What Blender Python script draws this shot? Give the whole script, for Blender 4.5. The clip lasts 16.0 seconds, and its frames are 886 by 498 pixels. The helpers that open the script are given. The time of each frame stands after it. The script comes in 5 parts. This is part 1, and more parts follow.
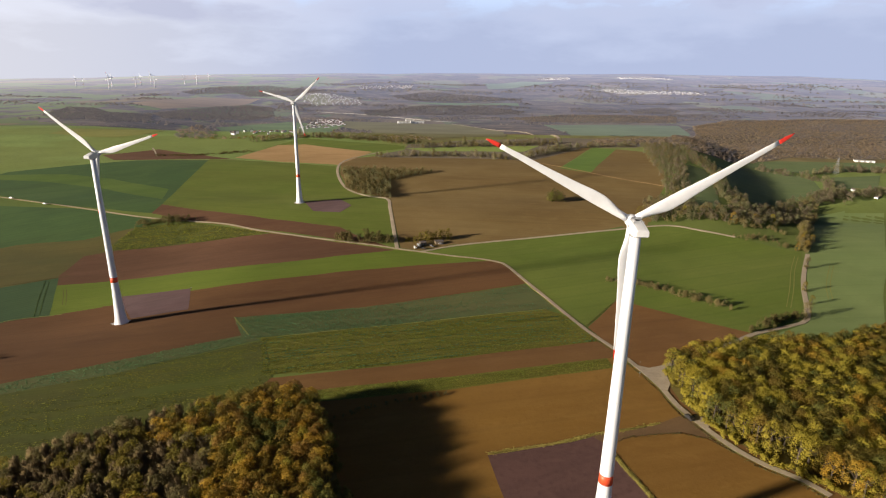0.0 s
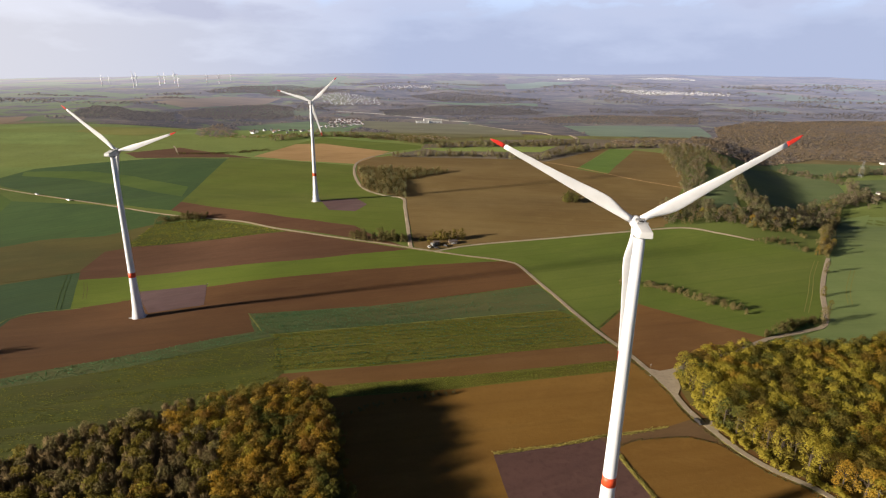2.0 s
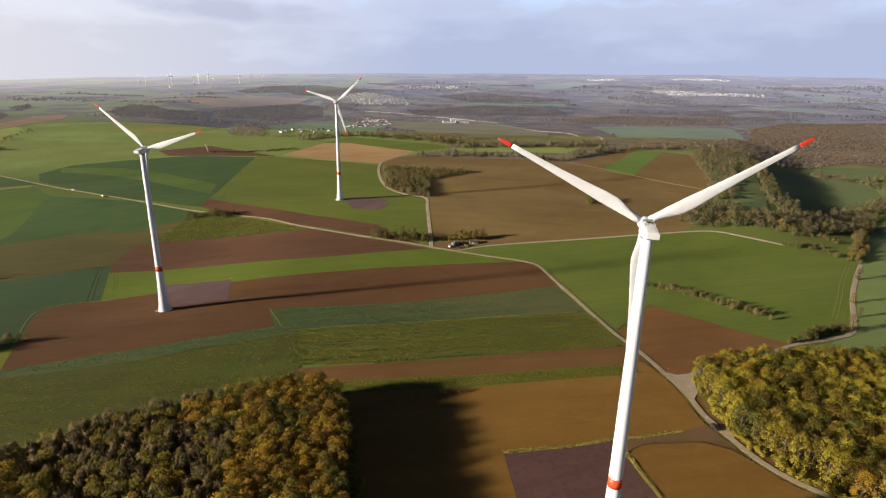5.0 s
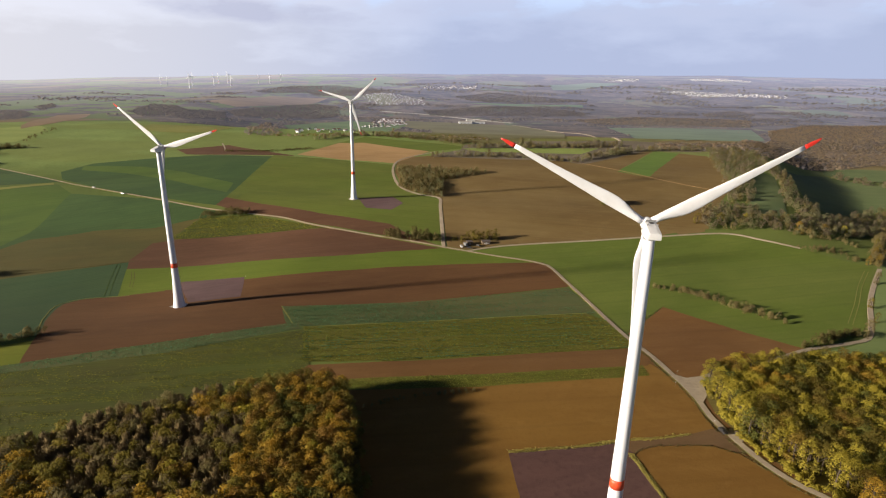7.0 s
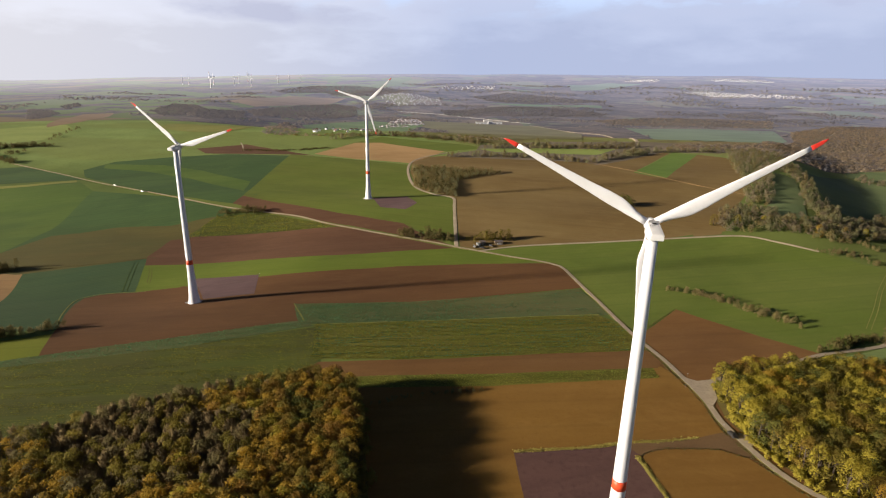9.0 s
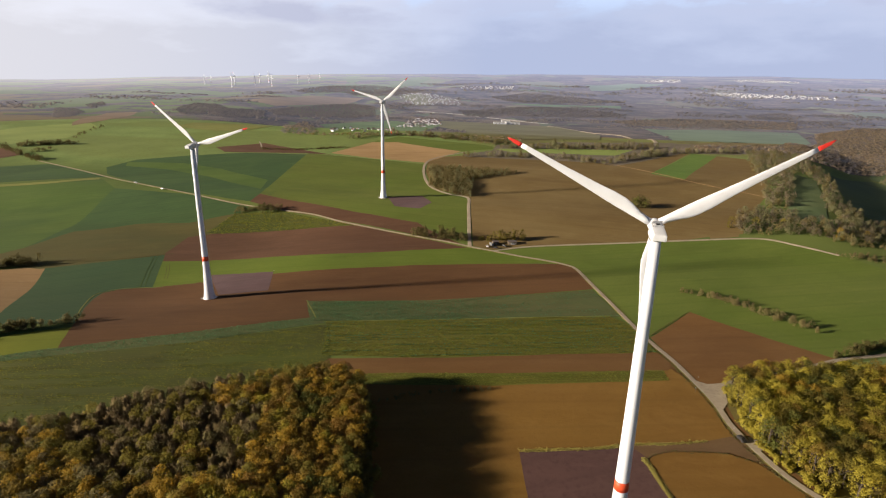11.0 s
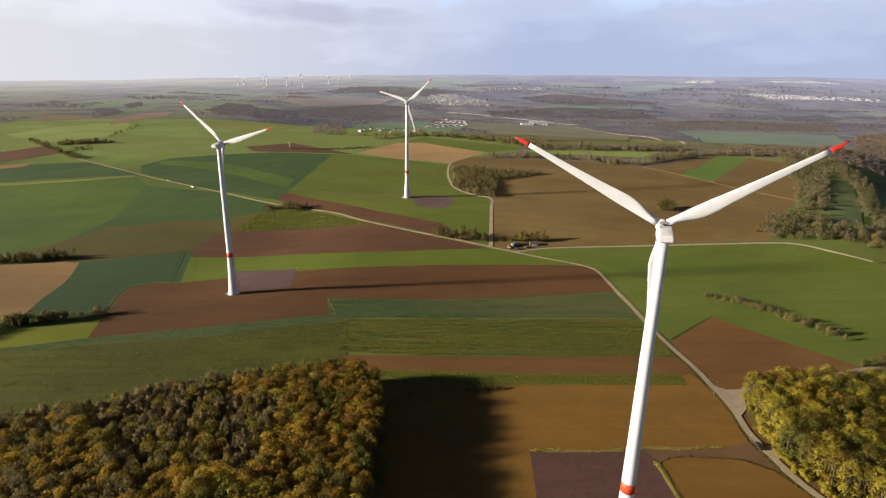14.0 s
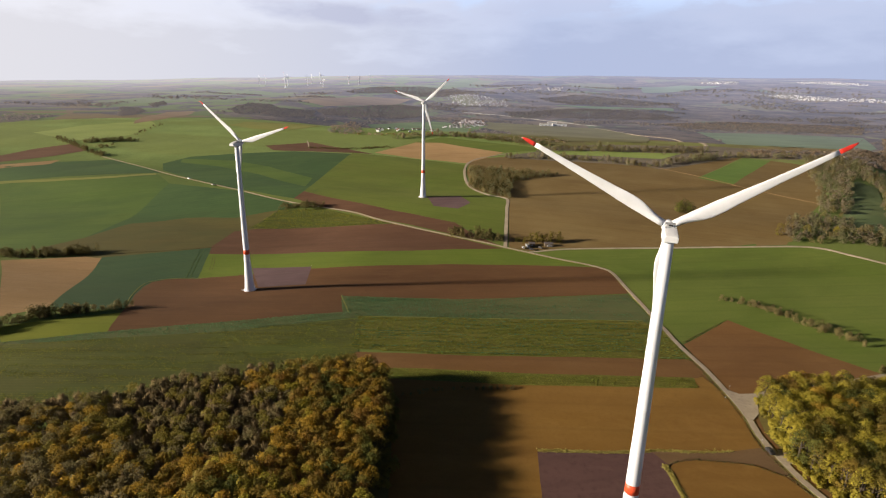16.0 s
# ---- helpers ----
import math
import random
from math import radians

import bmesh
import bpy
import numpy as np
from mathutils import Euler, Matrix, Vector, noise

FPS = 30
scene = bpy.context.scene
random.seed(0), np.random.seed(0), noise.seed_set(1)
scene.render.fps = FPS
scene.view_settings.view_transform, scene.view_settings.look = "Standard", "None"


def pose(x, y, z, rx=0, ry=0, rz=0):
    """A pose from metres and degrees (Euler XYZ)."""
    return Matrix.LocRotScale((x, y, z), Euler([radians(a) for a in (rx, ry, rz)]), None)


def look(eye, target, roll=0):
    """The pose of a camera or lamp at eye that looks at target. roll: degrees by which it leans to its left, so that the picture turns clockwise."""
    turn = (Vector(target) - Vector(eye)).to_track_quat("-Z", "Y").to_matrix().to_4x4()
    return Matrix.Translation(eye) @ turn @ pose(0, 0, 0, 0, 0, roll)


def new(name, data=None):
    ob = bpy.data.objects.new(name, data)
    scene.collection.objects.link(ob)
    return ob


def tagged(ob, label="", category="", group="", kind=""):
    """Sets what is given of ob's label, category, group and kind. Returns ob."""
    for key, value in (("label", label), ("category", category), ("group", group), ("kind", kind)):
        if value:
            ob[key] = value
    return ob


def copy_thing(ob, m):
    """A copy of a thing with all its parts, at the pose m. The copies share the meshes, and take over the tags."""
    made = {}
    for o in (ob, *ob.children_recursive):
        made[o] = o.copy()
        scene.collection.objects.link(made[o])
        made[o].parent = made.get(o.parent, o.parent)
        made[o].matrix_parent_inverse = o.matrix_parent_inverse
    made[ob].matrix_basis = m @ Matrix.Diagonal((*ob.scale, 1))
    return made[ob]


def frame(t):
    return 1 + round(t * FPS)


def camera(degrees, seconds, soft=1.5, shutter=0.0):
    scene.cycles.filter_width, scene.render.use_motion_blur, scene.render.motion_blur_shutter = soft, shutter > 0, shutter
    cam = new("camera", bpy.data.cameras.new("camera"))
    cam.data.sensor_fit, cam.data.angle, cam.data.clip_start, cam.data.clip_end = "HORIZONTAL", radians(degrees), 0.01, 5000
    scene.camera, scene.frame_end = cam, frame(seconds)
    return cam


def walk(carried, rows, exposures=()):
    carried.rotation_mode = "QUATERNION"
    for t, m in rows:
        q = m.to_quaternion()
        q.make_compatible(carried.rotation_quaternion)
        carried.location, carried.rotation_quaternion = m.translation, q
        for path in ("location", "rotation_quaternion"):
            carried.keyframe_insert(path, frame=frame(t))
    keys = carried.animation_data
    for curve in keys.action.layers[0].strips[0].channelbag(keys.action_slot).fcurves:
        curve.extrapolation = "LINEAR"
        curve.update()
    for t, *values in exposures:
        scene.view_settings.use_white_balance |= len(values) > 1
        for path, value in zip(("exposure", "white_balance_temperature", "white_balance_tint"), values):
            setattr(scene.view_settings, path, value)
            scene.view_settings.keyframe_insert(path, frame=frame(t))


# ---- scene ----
cam = camera(76.5, 16.0, soft=1.15)
EXPOSURE = 1.05
PATH = [
    (0, (19.25, -6.17, 145.936), (19.292, -4.265, 145.326), 0.8),
    (0.5, (20.07, -6.342, 145.992), (20.097, -4.437, 145.382), 0.8),
    (1, (20.922, -6.583, 146.03), (20.933, -4.679, 145.419), 0.9),
    (1.5, (21.81, -6.873, 146.053), (21.806, -4.968, 145.443), 0.8),
    (2, (22.692, -7.166, 146.075), (22.671, -5.261, 145.464), 0.9),
    (2.5, (23.553, -7.461, 146.087), (23.516, -5.557, 145.476), 0.9),
    (3, (24.352, -7.738, 146.098), (24.299, -5.834, 145.487), 0.9),
    (3.5, (25.133, -8.002, 146.1), (25.064, -6.099, 145.489), 0.9),
    (4, (25.923, -8.266, 146.105), (25.838, -6.363, 145.494), 0.9),
    (6.5, (30.052, -9.632, 146.173), (29.895, -7.734, 145.561), 1.0),
    (7, (30.906, -9.857, 146.164), (30.735, -7.96, 145.553), 1.0),
    (7.5, (31.821, -10.044, 146.164), (31.636, -8.148, 145.553), 1.0),
    (8, (32.713, -10.192, 146.179), (32.513, -8.299, 145.568), 0.9),
    (8.5, (33.626, -10.363, 146.181), (33.41, -8.471, 145.569), 1.0),
    (9, (34.567, -10.551, 146.174), (34.336, -8.661, 145.563), 1.0),
    (11.5, (39.09, -11.404, 146.191), (38.783, -9.525, 145.579), 1.0),
    (12, (39.935, -11.559, 146.18), (39.614, -9.683, 145.569), 0.9),
    (12.5, (40.775, -11.693, 146.174), (40.44, -9.819, 145.562), 1.0),
    (13, (41.688, -11.868, 146.177), (41.334, -9.997, 145.566), 1.0),
    (13.5, (42.593, -12.056, 146.178), (42.222, -10.189, 145.567), 1.0),
    (14, (43.466, -12.225, 146.168), (43.079, -10.361, 145.557), 1.0),
    (14.5, (44.285, -12.354, 146.16), (43.885, -10.493, 145.548), 1.0),
    (15, (45.166, -12.531, 146.157), (44.748, -10.673, 145.545), 1.0),
    (15.5, (46.02, -12.752, 146.144), (45.586, -10.898, 145.533), 1.1),
    (16, (46.873, -13.022, 146.121), (46.423, -11.172, 145.51), 1.1),
]
walk(cam, [(t, look(eye, target, roll)) for t, eye, target, roll in PATH], exposures=[(0.0, EXPOSURE), (16.0, EXPOSURE)])

# ---- light ----
SUN_DIR = Vector((0.93, 0.36, -0.248)).normalized()      # the way the light travels
world = bpy.data.worlds.new("autumn_sky")
scene.world = world
world.use_nodes = True


def build_sky():
    nt = world.node_tree
    nt.nodes.clear()
    N, L = nt.nodes.new, nt.links.new
    out, bg = N("ShaderNodeOutputWorld"), N("ShaderNodeBackground")
    sky = N("ShaderNodeTexSky")
    sky.sky_type, sky.sun_disc = "NISHITA", False
    sky.sun_elevation = math.asin(-SUN_DIR.z)
    sky.sun_rotation = math.atan2(-SUN_DIR.x, -SUN_DIR.y)
    sky.altitude, sky.air_density, sky.dust_density, sky.ozone_density = 3000, 0.3, 0.1, 1.0
    tc, sep = N("ShaderNodeTexCoord"), N("ShaderNodeSeparateXYZ")
    L(tc.outputs["Generated"], sep.inputs[0])

    def math_node(op, a, b=None, c=None):
        n = N("ShaderNodeMath")
        n.operation = op
        for i, v in enumerate((a, b, c)):
            if v is None:
                continue
            if isinstance(v, (int, float)):
                n.inputs[i].default_value = v
            else:
                L(v, n.inputs[i])
        return n.outputs[0]

    def ramp(fac, stops):
        n = N("ShaderNodeValToRGB")
        e = n.color_ramp.elements
        while len(e) < len(stops):
            e.new(0.5)
        for q, (p, c) in zip(e, stops):
            q.position, q.color = p, (*c, 1) if isinstance(c, tuple) else (c, c, c, 1)
        L(fac, n.inputs[0])
        return n.outputs[0]

    def mix(fac, a, b):
        n = N("ShaderNodeMix")
        n.data_type = "RGBA"
        for i, v in ((0, fac), (6, a), (7, b)):
            if isinstance(v, tuple):
                n.inputs[i].default_value = (*v, 1)
            elif isinstance(v, (int, float)):
                n.inputs[i].default_value = v
            else:
                L(v, n.inputs[i])
        return n.outputs[2]

    def noise_tex(scale, detail, rough, shift):
        """Cloud noise over the directions, drawn out along the horizon."""
        mp = N("ShaderNodeMapping")
        mp.inputs["Location"].default_value = shift
        mp.inputs["Scale"].default_value = (scale, scale, scale * 3.2)
        L(tc.outputs["Generated"], mp.inputs[0])
        n = N("ShaderNodeTexNoise")
        n.inputs["Scale"].default_value, n.inputs["Detail"].default_value, n.inputs["Roughness"].default_value = 1.0, detail, rough
        L(mp.outputs[0], n.inputs["Vector"])
        return n.outputs[0]

    z = sep.outputs[2]
    big, fine = noise_tex(3.2, 6, 0.5, (3.1, 1.7, 0.4)), noise_tex(9.0, 7, 0.55, (7.7, 4.2, 1.3))
    # brighter towards the sun's side
    side = N("ShaderNodeVectorMath")
    side.operation = "DOT_PRODUCT"
    L(tc.outputs["Generated"], side.inputs[0])
    side.inputs[1].default_value = (-0.93, 0.36, 0)
    glow = ramp(math_node("MULTIPLY_ADD", side.outputs["Value"], 0.5, 0.5), [(0.72, 0.0), (0.98, 1.0)])
    low = mix(glow, (4.5, 5.15, 7.2), (7.5, 7.4, 7.9))
    high = mix(glow, (5.8, 6.5, 8.6), (9.6, 9.7, 10.5))
    lift = math_node("ADD", z, math_node("MULTIPLY", math_node("ADD", math_node("MULTIPLY", big, 0.5), math_node("MULTIPLY", fine, 0.5)), 0.34))
    veil = mix(ramp(lift, [(0.205, 0.0), (0.300, 1.0)]), low, high)
    # one heavier grey bank low in the north-west, and softer ones round about
    az = math_node("ARCTAN2", sep.outputs[0], sep.outputs[1])
    du = math_node("DIVIDE", math_node("ADD", az, 0.40), 0.22)
    dv = math_node("DIVIDE", math_node("ADD", math_node("SUBTRACT", z, 0.082), math_node("MULTIPLY", math_node("ADD", az, 0.40), 0.055)), 0.025)
    dist = math_node("ADD", math_node("MULTIPLY", du, du), math_node("MULTIPLY", dv, dv))
    bank = ramp(math_node("SUBTRACT", math_node("MULTIPLY_ADD", fine, 2.6, -0.55), dist), [(0.0, 0.0), (0.75, 1.0)])
    soft = ramp(math_node("MULTIPLY_ADD", fine, 0.5, math_node("MULTIPLY", big, 0.5)), [(0.50, 0.0), (0.66, 0.5)])
    # clear blue shows between the banks
    gap = math_node("MULTIPLY", ramp(fine, [(0.36, 1.0), (0.50, 0.0)]), ramp(z, [(0.075, 0.0), (0.105, 0.8)]))
    veil = mix(math_node("MULTIPLY", gap, math_node("SUBTRACT", 1.0, glow)), veil, (6.2, 7.7, 10.6))
    grey = mix(glow, (4.3, 4.6, 6.4), (5.7, 5.9, 7.3))
    veil = mix(math_node("MULTIPLY", soft, ramp(z, [(0.05, 0.0), (0.10, 1.0)])), veil, grey)
    veil = mix(math_node("MULTIPLY", bank, 0.8), veil, grey)
    # overhead the sky is clear
    high_sky = mix(0.45, sky.outputs[0], (0.0, 0.0, 0.0))
    c = mix(ramp(z, [(0.12, 1.0), (0.26, 0.0)]), high_sky, veil)
    L(c, bg.inputs[0])
    bg.inputs[1].default_value = 0.05
    L(bg.outputs[0], out.inputs[0])


build_sky()
sun_data = bpy.data.lights.new("sun", "SUN")
sun_data.energy, sun_data.angle, sun_data.color = 5.0, radians(3.2), (1.0, 0.86, 0.68)
sun = new("sun", sun_data)
sun.matrix_world = look((-300, -100, 300), Vector((-300, -100, 300)) + SUN_DIR)


# ---- materials ----
class Mat:
    """A node material under construction: colours from noise at world scale."""

    def __init__(self, name, rough=0.9, metallic=0.0, spec=0.3):
        self.m = bpy.data.materials.new(name)
        self.m.use_nodes = True
        self.nt = self.m.node_tree
        self.b = self.nt.nodes["Principled BSDF"]
        self.b.inputs["Roughness"].default_value = rough
        self.b.inputs["Metallic"].default_value = metallic
        self.b.inputs["Specular IOR Level"].default_value = spec
        self.pos = self.nt.nodes.new("ShaderNodeNewGeometry")

    def link(self, a, b):
        self.nt.links.new(a, b)

    def set(self, sock, v):
        if isinstance(v, tuple):
            sock.default_value = (*v, 1) if len(v) == 3 and sock.type == "RGBA" else v
        elif isinstance(v, (int, float)):
            sock.default_value = v
        else:
            self.link(v, sock)

    def noise(self, size, detail=4, rough=0.6, stretch=(1, 1, 1), angle=0.0, distort=0.0):
        mp = self.nt.nodes.new("ShaderNodeMapping")
        mp.vector_type = "TEXTURE"
        mp.inputs["Rotation"].default_value = (0, 0, radians(angle))
        mp.inputs["Scale"].default_value = tuple(size * s for s in stretch)
        self.link(self.pos.outputs["Position"], mp.inputs[0])
        n = self.nt.nodes.new("ShaderNodeTexNoise")
        n.inputs["Scale"].default_value, n.inputs["Detail"].default_value = 1.0, detail
        n.inputs["Roughness"].default_value, n.inputs["Distortion"].default_value = rough, distort
        self.link(mp.outputs[0], n.inputs["Vector"])
        return n.outputs[0]

    def rows(self, spacing, angle, distort=1.0):
        mp = self.nt.nodes.new("ShaderNodeMapping")
        mp.vector_type = "TEXTURE"
        mp.inputs["Rotation"].default_value = (0, 0, radians(angle))
        self.link(self.pos.outputs["Position"], mp.inputs[0])
        n = self.nt.nodes.new("ShaderNodeTexWave")
        n.bands_direction = "Y"
        n.inputs["Scale"].default_value = 0.314 / spacing
        n.inputs["Distortion"].default_value = distort
        n.inputs["Detail"].default_value = 2
        n.inputs["Detail Scale"].default_value = 0.4
        self.link(mp.outputs[0], n.inputs["Vector"])
        return n.outputs["Fac"]

    def step(self, fac, lo, hi):
        n = self.nt.nodes.new("ShaderNodeMapRange")
        self.set(n.inputs[1], lo)
        self.set(n.inputs[2], hi)
        self.link(fac, n.inputs[0])
        return n.outputs[0]

    def calc(self, op, a, b):
        n = self.nt.nodes.new("ShaderNodeMath")
        n.operation = op
        self.set(n.inputs[0], a)
        self.set(n.inputs[1], b)
        return n.outputs[0]

    def mix(self, fac, a, b):
        n = self.nt.nodes.new("ShaderNodeMix")
        n.data_type = "RGBA"
        self.set(n.inputs[0], fac)
        self.set(n.inputs[6], a)
        self.set(n.inputs[7], b)
        return n.outputs[2]

    def color(self, c):
        self.set(self.b.inputs["Base Color"], c)
        return self

    def bump(self, h, strength, dist):
        n = self.nt.nodes.new("ShaderNodeBump")
        n.inputs["Strength"].default_value, n.inputs["Distance"].default_value = strength, dist
        self.link(h, n.inputs["Height"])
        self.link(n.outputs[0], self.b.inputs["Normal"])
        return self


def field_mat(name, a, b, c, angle=15, spacing=3.0, rowmix=0.25, big=45.0, fine=1.6, relief=0.25, grain=0.3):
    """Soil or crop: two colours in large patches, a third in stretched streaks, fine grain and sown rows."""
    m = Mat(name, 0.95, spec=0.2)
    col = m.mix(m.step(m.noise(big, 3, 0.55, (2.2, 1, 1), angle), 0.35, 0.65), a, b)
    streak = m.step(m.noise(9.0, 4, 0.6, (7, 1, 1), angle), 0.46, 0.74)
    col = m.mix(m.calc("MULTIPLY", streak, 0.42), col, c)
    broad = m.step(m.noise(85.0, 3, 0.5, (1.7, 1, 1), angle + 12, 0.8), 0.42, 0.68)
    col = m.mix(m.calc("MULTIPLY", broad, 0.45), col, tuple(v * 1.22 for v in c))
    dark = tuple(v * 0.62 for v in a)
    blotch = m.step(m.noise(13.0, 6, 0.68, (1.8, 1, 1), angle, 0.6), 0.50, 0.74)
    col = m.mix(m.calc("MULTIPLY", blotch, 0.38), col, tuple(v * 1.18 for v in c))
    damp = m.step(m.noise(38.0, 4, 0.6, (1.6, 1, 1), angle + 20, 0.5), 0.50, 0.76)
    col = m.mix(m.calc("MULTIPLY", damp, 0.36), col, dark)
    r = m.rows(spacing, angle, 1.5)
    col = m.mix(m.calc("MULTIPLY", r, rowmix * 0.5), col, dark)
    lines = m.step(m.rows(18.0, angle, 0.15), 0.965, 0.99)
    col = m.mix(m.calc("MULTIPLY", lines, 0.16), col, dark)
    g = m.noise(fine, 5, 0.7)
    col = m.mix(m.calc("MULTIPLY", m.step(g, 0.5, 0.72), grain), col, dark)
    m.color(col).bump(m.calc("ADD", g, m.calc("MULTIPLY", r, 0.06)), 0.35, relief)
    return m.m


M_plough_red = field_mat("plough_red_soil", (0.124, 0.058, 0.022), (0.098, 0.046, 0.018), (0.150, 0.080, 0.033), 17, 3.5, 0.10)
M_plough_dark = field_mat("plough_dark_soil", (0.103, 0.050, 0.027), (0.124, 0.061, 0.033), (0.152, 0.082, 0.048), 20, 3.5, 0.12)
M_brown = field_mat("light_brown_soil", (0.191, 0.095, 0.028), (0.154, 0.076, 0.025), (0.219, 0.119, 0.044), 16, 3.0, 0.05)
M_brown_dark = field_mat("dark_tilled_soil", (0.162, 0.081, 0.026), (0.131, 0.067, 0.023), (0.191, 0.106, 0.040), 14, 3.0, 0.05)
M_dirt = field_mat("trodden_dirt", (0.150, 0.090, 0.042), (0.120, 0.072, 0.034), (0.185, 0.120, 0.065), 16, 3.0, 0.03, 10, 0.9)
M_ochre = field_mat("stubble_ochre", (0.219, 0.118, 0.023), (0.184, 0.096, 0.021), (0.247, 0.142, 0.036), 12, 3.0, 0.03)
M_ochre_far = field_mat("tilled_ochre", (0.182, 0.122, 0.044), (0.153, 0.100, 0.037), (0.208, 0.154, 0.067), -6, 5.0, 0.12, 70)
M_tan = field_mat("dry_stubble", (0.307, 0.189, 0.083), (0.256, 0.161, 0.068), (0.332, 0.223, 0.111), 10, 4.0, 0.10)
M_pad = field_mat("crushed_slate_pad", (0.131, 0.080, 0.084), (0.103, 0.065, 0.068), (0.162, 0.109, 0.112), 25, 6.0, 0.05, 14, 0.8)
M_green = field_mat("winter_wheat", (0.118, 0.165, 0.024), (0.103, 0.140, 0.024), (0.152, 0.181, 0.037), 20, 6.0, 0.08, 60)
M_green_olive = field_mat("young_rape", (0.102, 0.130, 0.022), (0.111, 0.152, 0.022), (0.136, 0.154, 0.032), -8, 6.0, 0.08, 60)
M_green_bright = field_mat("bright_sward", (0.114, 0.163, 0.017), (0.103, 0.145, 0.017), (0.142, 0.179, 0.026), 16, 4.0, 0.08)
M_pasture = field_mat("bright_pasture", (0.235, 0.300, 0.080), (0.200, 0.262, 0.070), (0.26, 0.31, 0.095), 12, 6.0, 0.06, 80)
M_green_west = field_mat("western_cereal", (0.080, 0.136, 0.024), (0.066, 0.116, 0.026), (0.102, 0.148, 0.032), 24, 6.0, 0.14, 60)
M_green_deep = field_mat("deep_green_sward", (0.050, 0.100, 0.034), (0.044, 0.084, 0.028), (0.068, 0.116, 0.034), 30, 6.0, 0.12, 60)
M_teal = field_mat("brassica_crop", (0.067, 0.118, 0.041), (0.093, 0.118, 0.041), (0.139, 0.110, 0.048), 20, 1.8, 0.45, 25, 1.1, 0.4)
M_mustard = field_mat("cover_crop_soil", (0.132, 0.135, 0.020), (0.117, 0.129, 0.020), (0.173, 0.135, 0.028), 14, 2.2, 0.55, 20, 1.1, 0.4)
M_wedge = field_mat("green_cover_soil", (0.076, 0.096, 0.016), (0.066, 0.070, 0.018), (0.122, 0.124, 0.025), 15, 2.2, 0.5, 16, 0.9, 0.4, 0.5)
M_rape = field_mat("dark_green_rape", (0.044, 0.090, 0.038), (0.046, 0.086, 0.034), (0.062, 0.104, 0.040), 40, 3.6, 0.45, 30)
M_pad_dark = field_mat("dark_slate_pad", (0.109, 0.058, 0.051), (0.089, 0.048, 0.044), (0.143, 0.079, 0.067), 25, 6.0, 0.05, 14, 2.4, 0.3, 0.6)
M_lime = field_mat("lime_green_sward", (0.150, 0.175, 0.014), (0.130, 0.160, 0.014), (0.18, 0.19, 0.02), 16, 4.0, 0.06)
M_olive = field_mat("olive_stubble", (0.104, 0.088, 0.026), (0.078, 0.080, 0.024), (0.116, 0.100, 0.032), 20, 5.0, 0.10, 50)
M_yellow = field_mat("yellowing_sward", (0.21, 0.22, 0.055), (0.18, 0.19, 0.05), (0.24, 0.24, 0.07), 10, 6.0, 0.1)
M_meadow = field_mat("east_meadow", (0.180, 0.247, 0.085), (0.162, 0.218, 0.075), (0.204, 0.253, 0.094), 5, 8.0, 0.08, 90)
M_hollow = field_mat("hollow_meadow", (0.128, 0.175, 0.072), (0.112, 0.155, 0.066), (0.15, 0.18, 0.08), 5, 8.0, 0.06, 60)
M_tan_hill = field_mat("pale_hill_stubble", (0.400, 0.250, 0.115), (0.335, 0.210, 0.092), (0.43, 0.29, 0.145), 10, 4.0, 0.08)
M_fresh = field_mat("fresh_green_sward", (0.118, 0.195, 0.040), (0.105, 0.178, 0.036), (0.135, 0.20, 0.045), -20, 4.0, 0.06)
M_litter = field_mat("leaf_litter", (0.150, 0.118, 0.036), (0.120, 0.104, 0.030), (0.182, 0.138, 0.042), 15, 2.0, 0.05, 12, 0.8)
M_weeds = field_mat("dry_weed_floor", (0.30, 0.235, 0.075), (0.23, 0.19, 0.06), (0.36, 0.29, 0.10), 15, 1.0, 0.2, 6, 0.6, 0.3)
M_scrubland = field_mat("scrubland", (0.168, 0.142, 0.101), (0.142, 0.124, 0.092), (0.214, 0.176, 0.142), 15, 8.0, 0.05, 40, 3.0)
M_verge = field_mat("verge_grass", (0.15, 0.125, 0.036), (0.115, 0.112, 0.028), (0.22, 0.18, 0.06), 15, 1.0, 0.2, 9, 0.7, 0.3)


def track_mat():
    m = Mat("pale_track", 0.9, spec=0.2)
    col = m.mix(m.step(m.noise(9, 4), 0.35, 0.65), (0.400, 0.335, 0.250), (0.330, 0.272, 0.205))
    col = m.mix(m.calc("MULTIPLY", m.step(m.noise(1.2, 5, 0.7), 0.5, 0.7), 0.5), col, (0.15, 0.125, 0.10))
    return m.color(col).bump(m.noise(0.6, 4), 0.3, 0.05).m


M_track = track_mat()


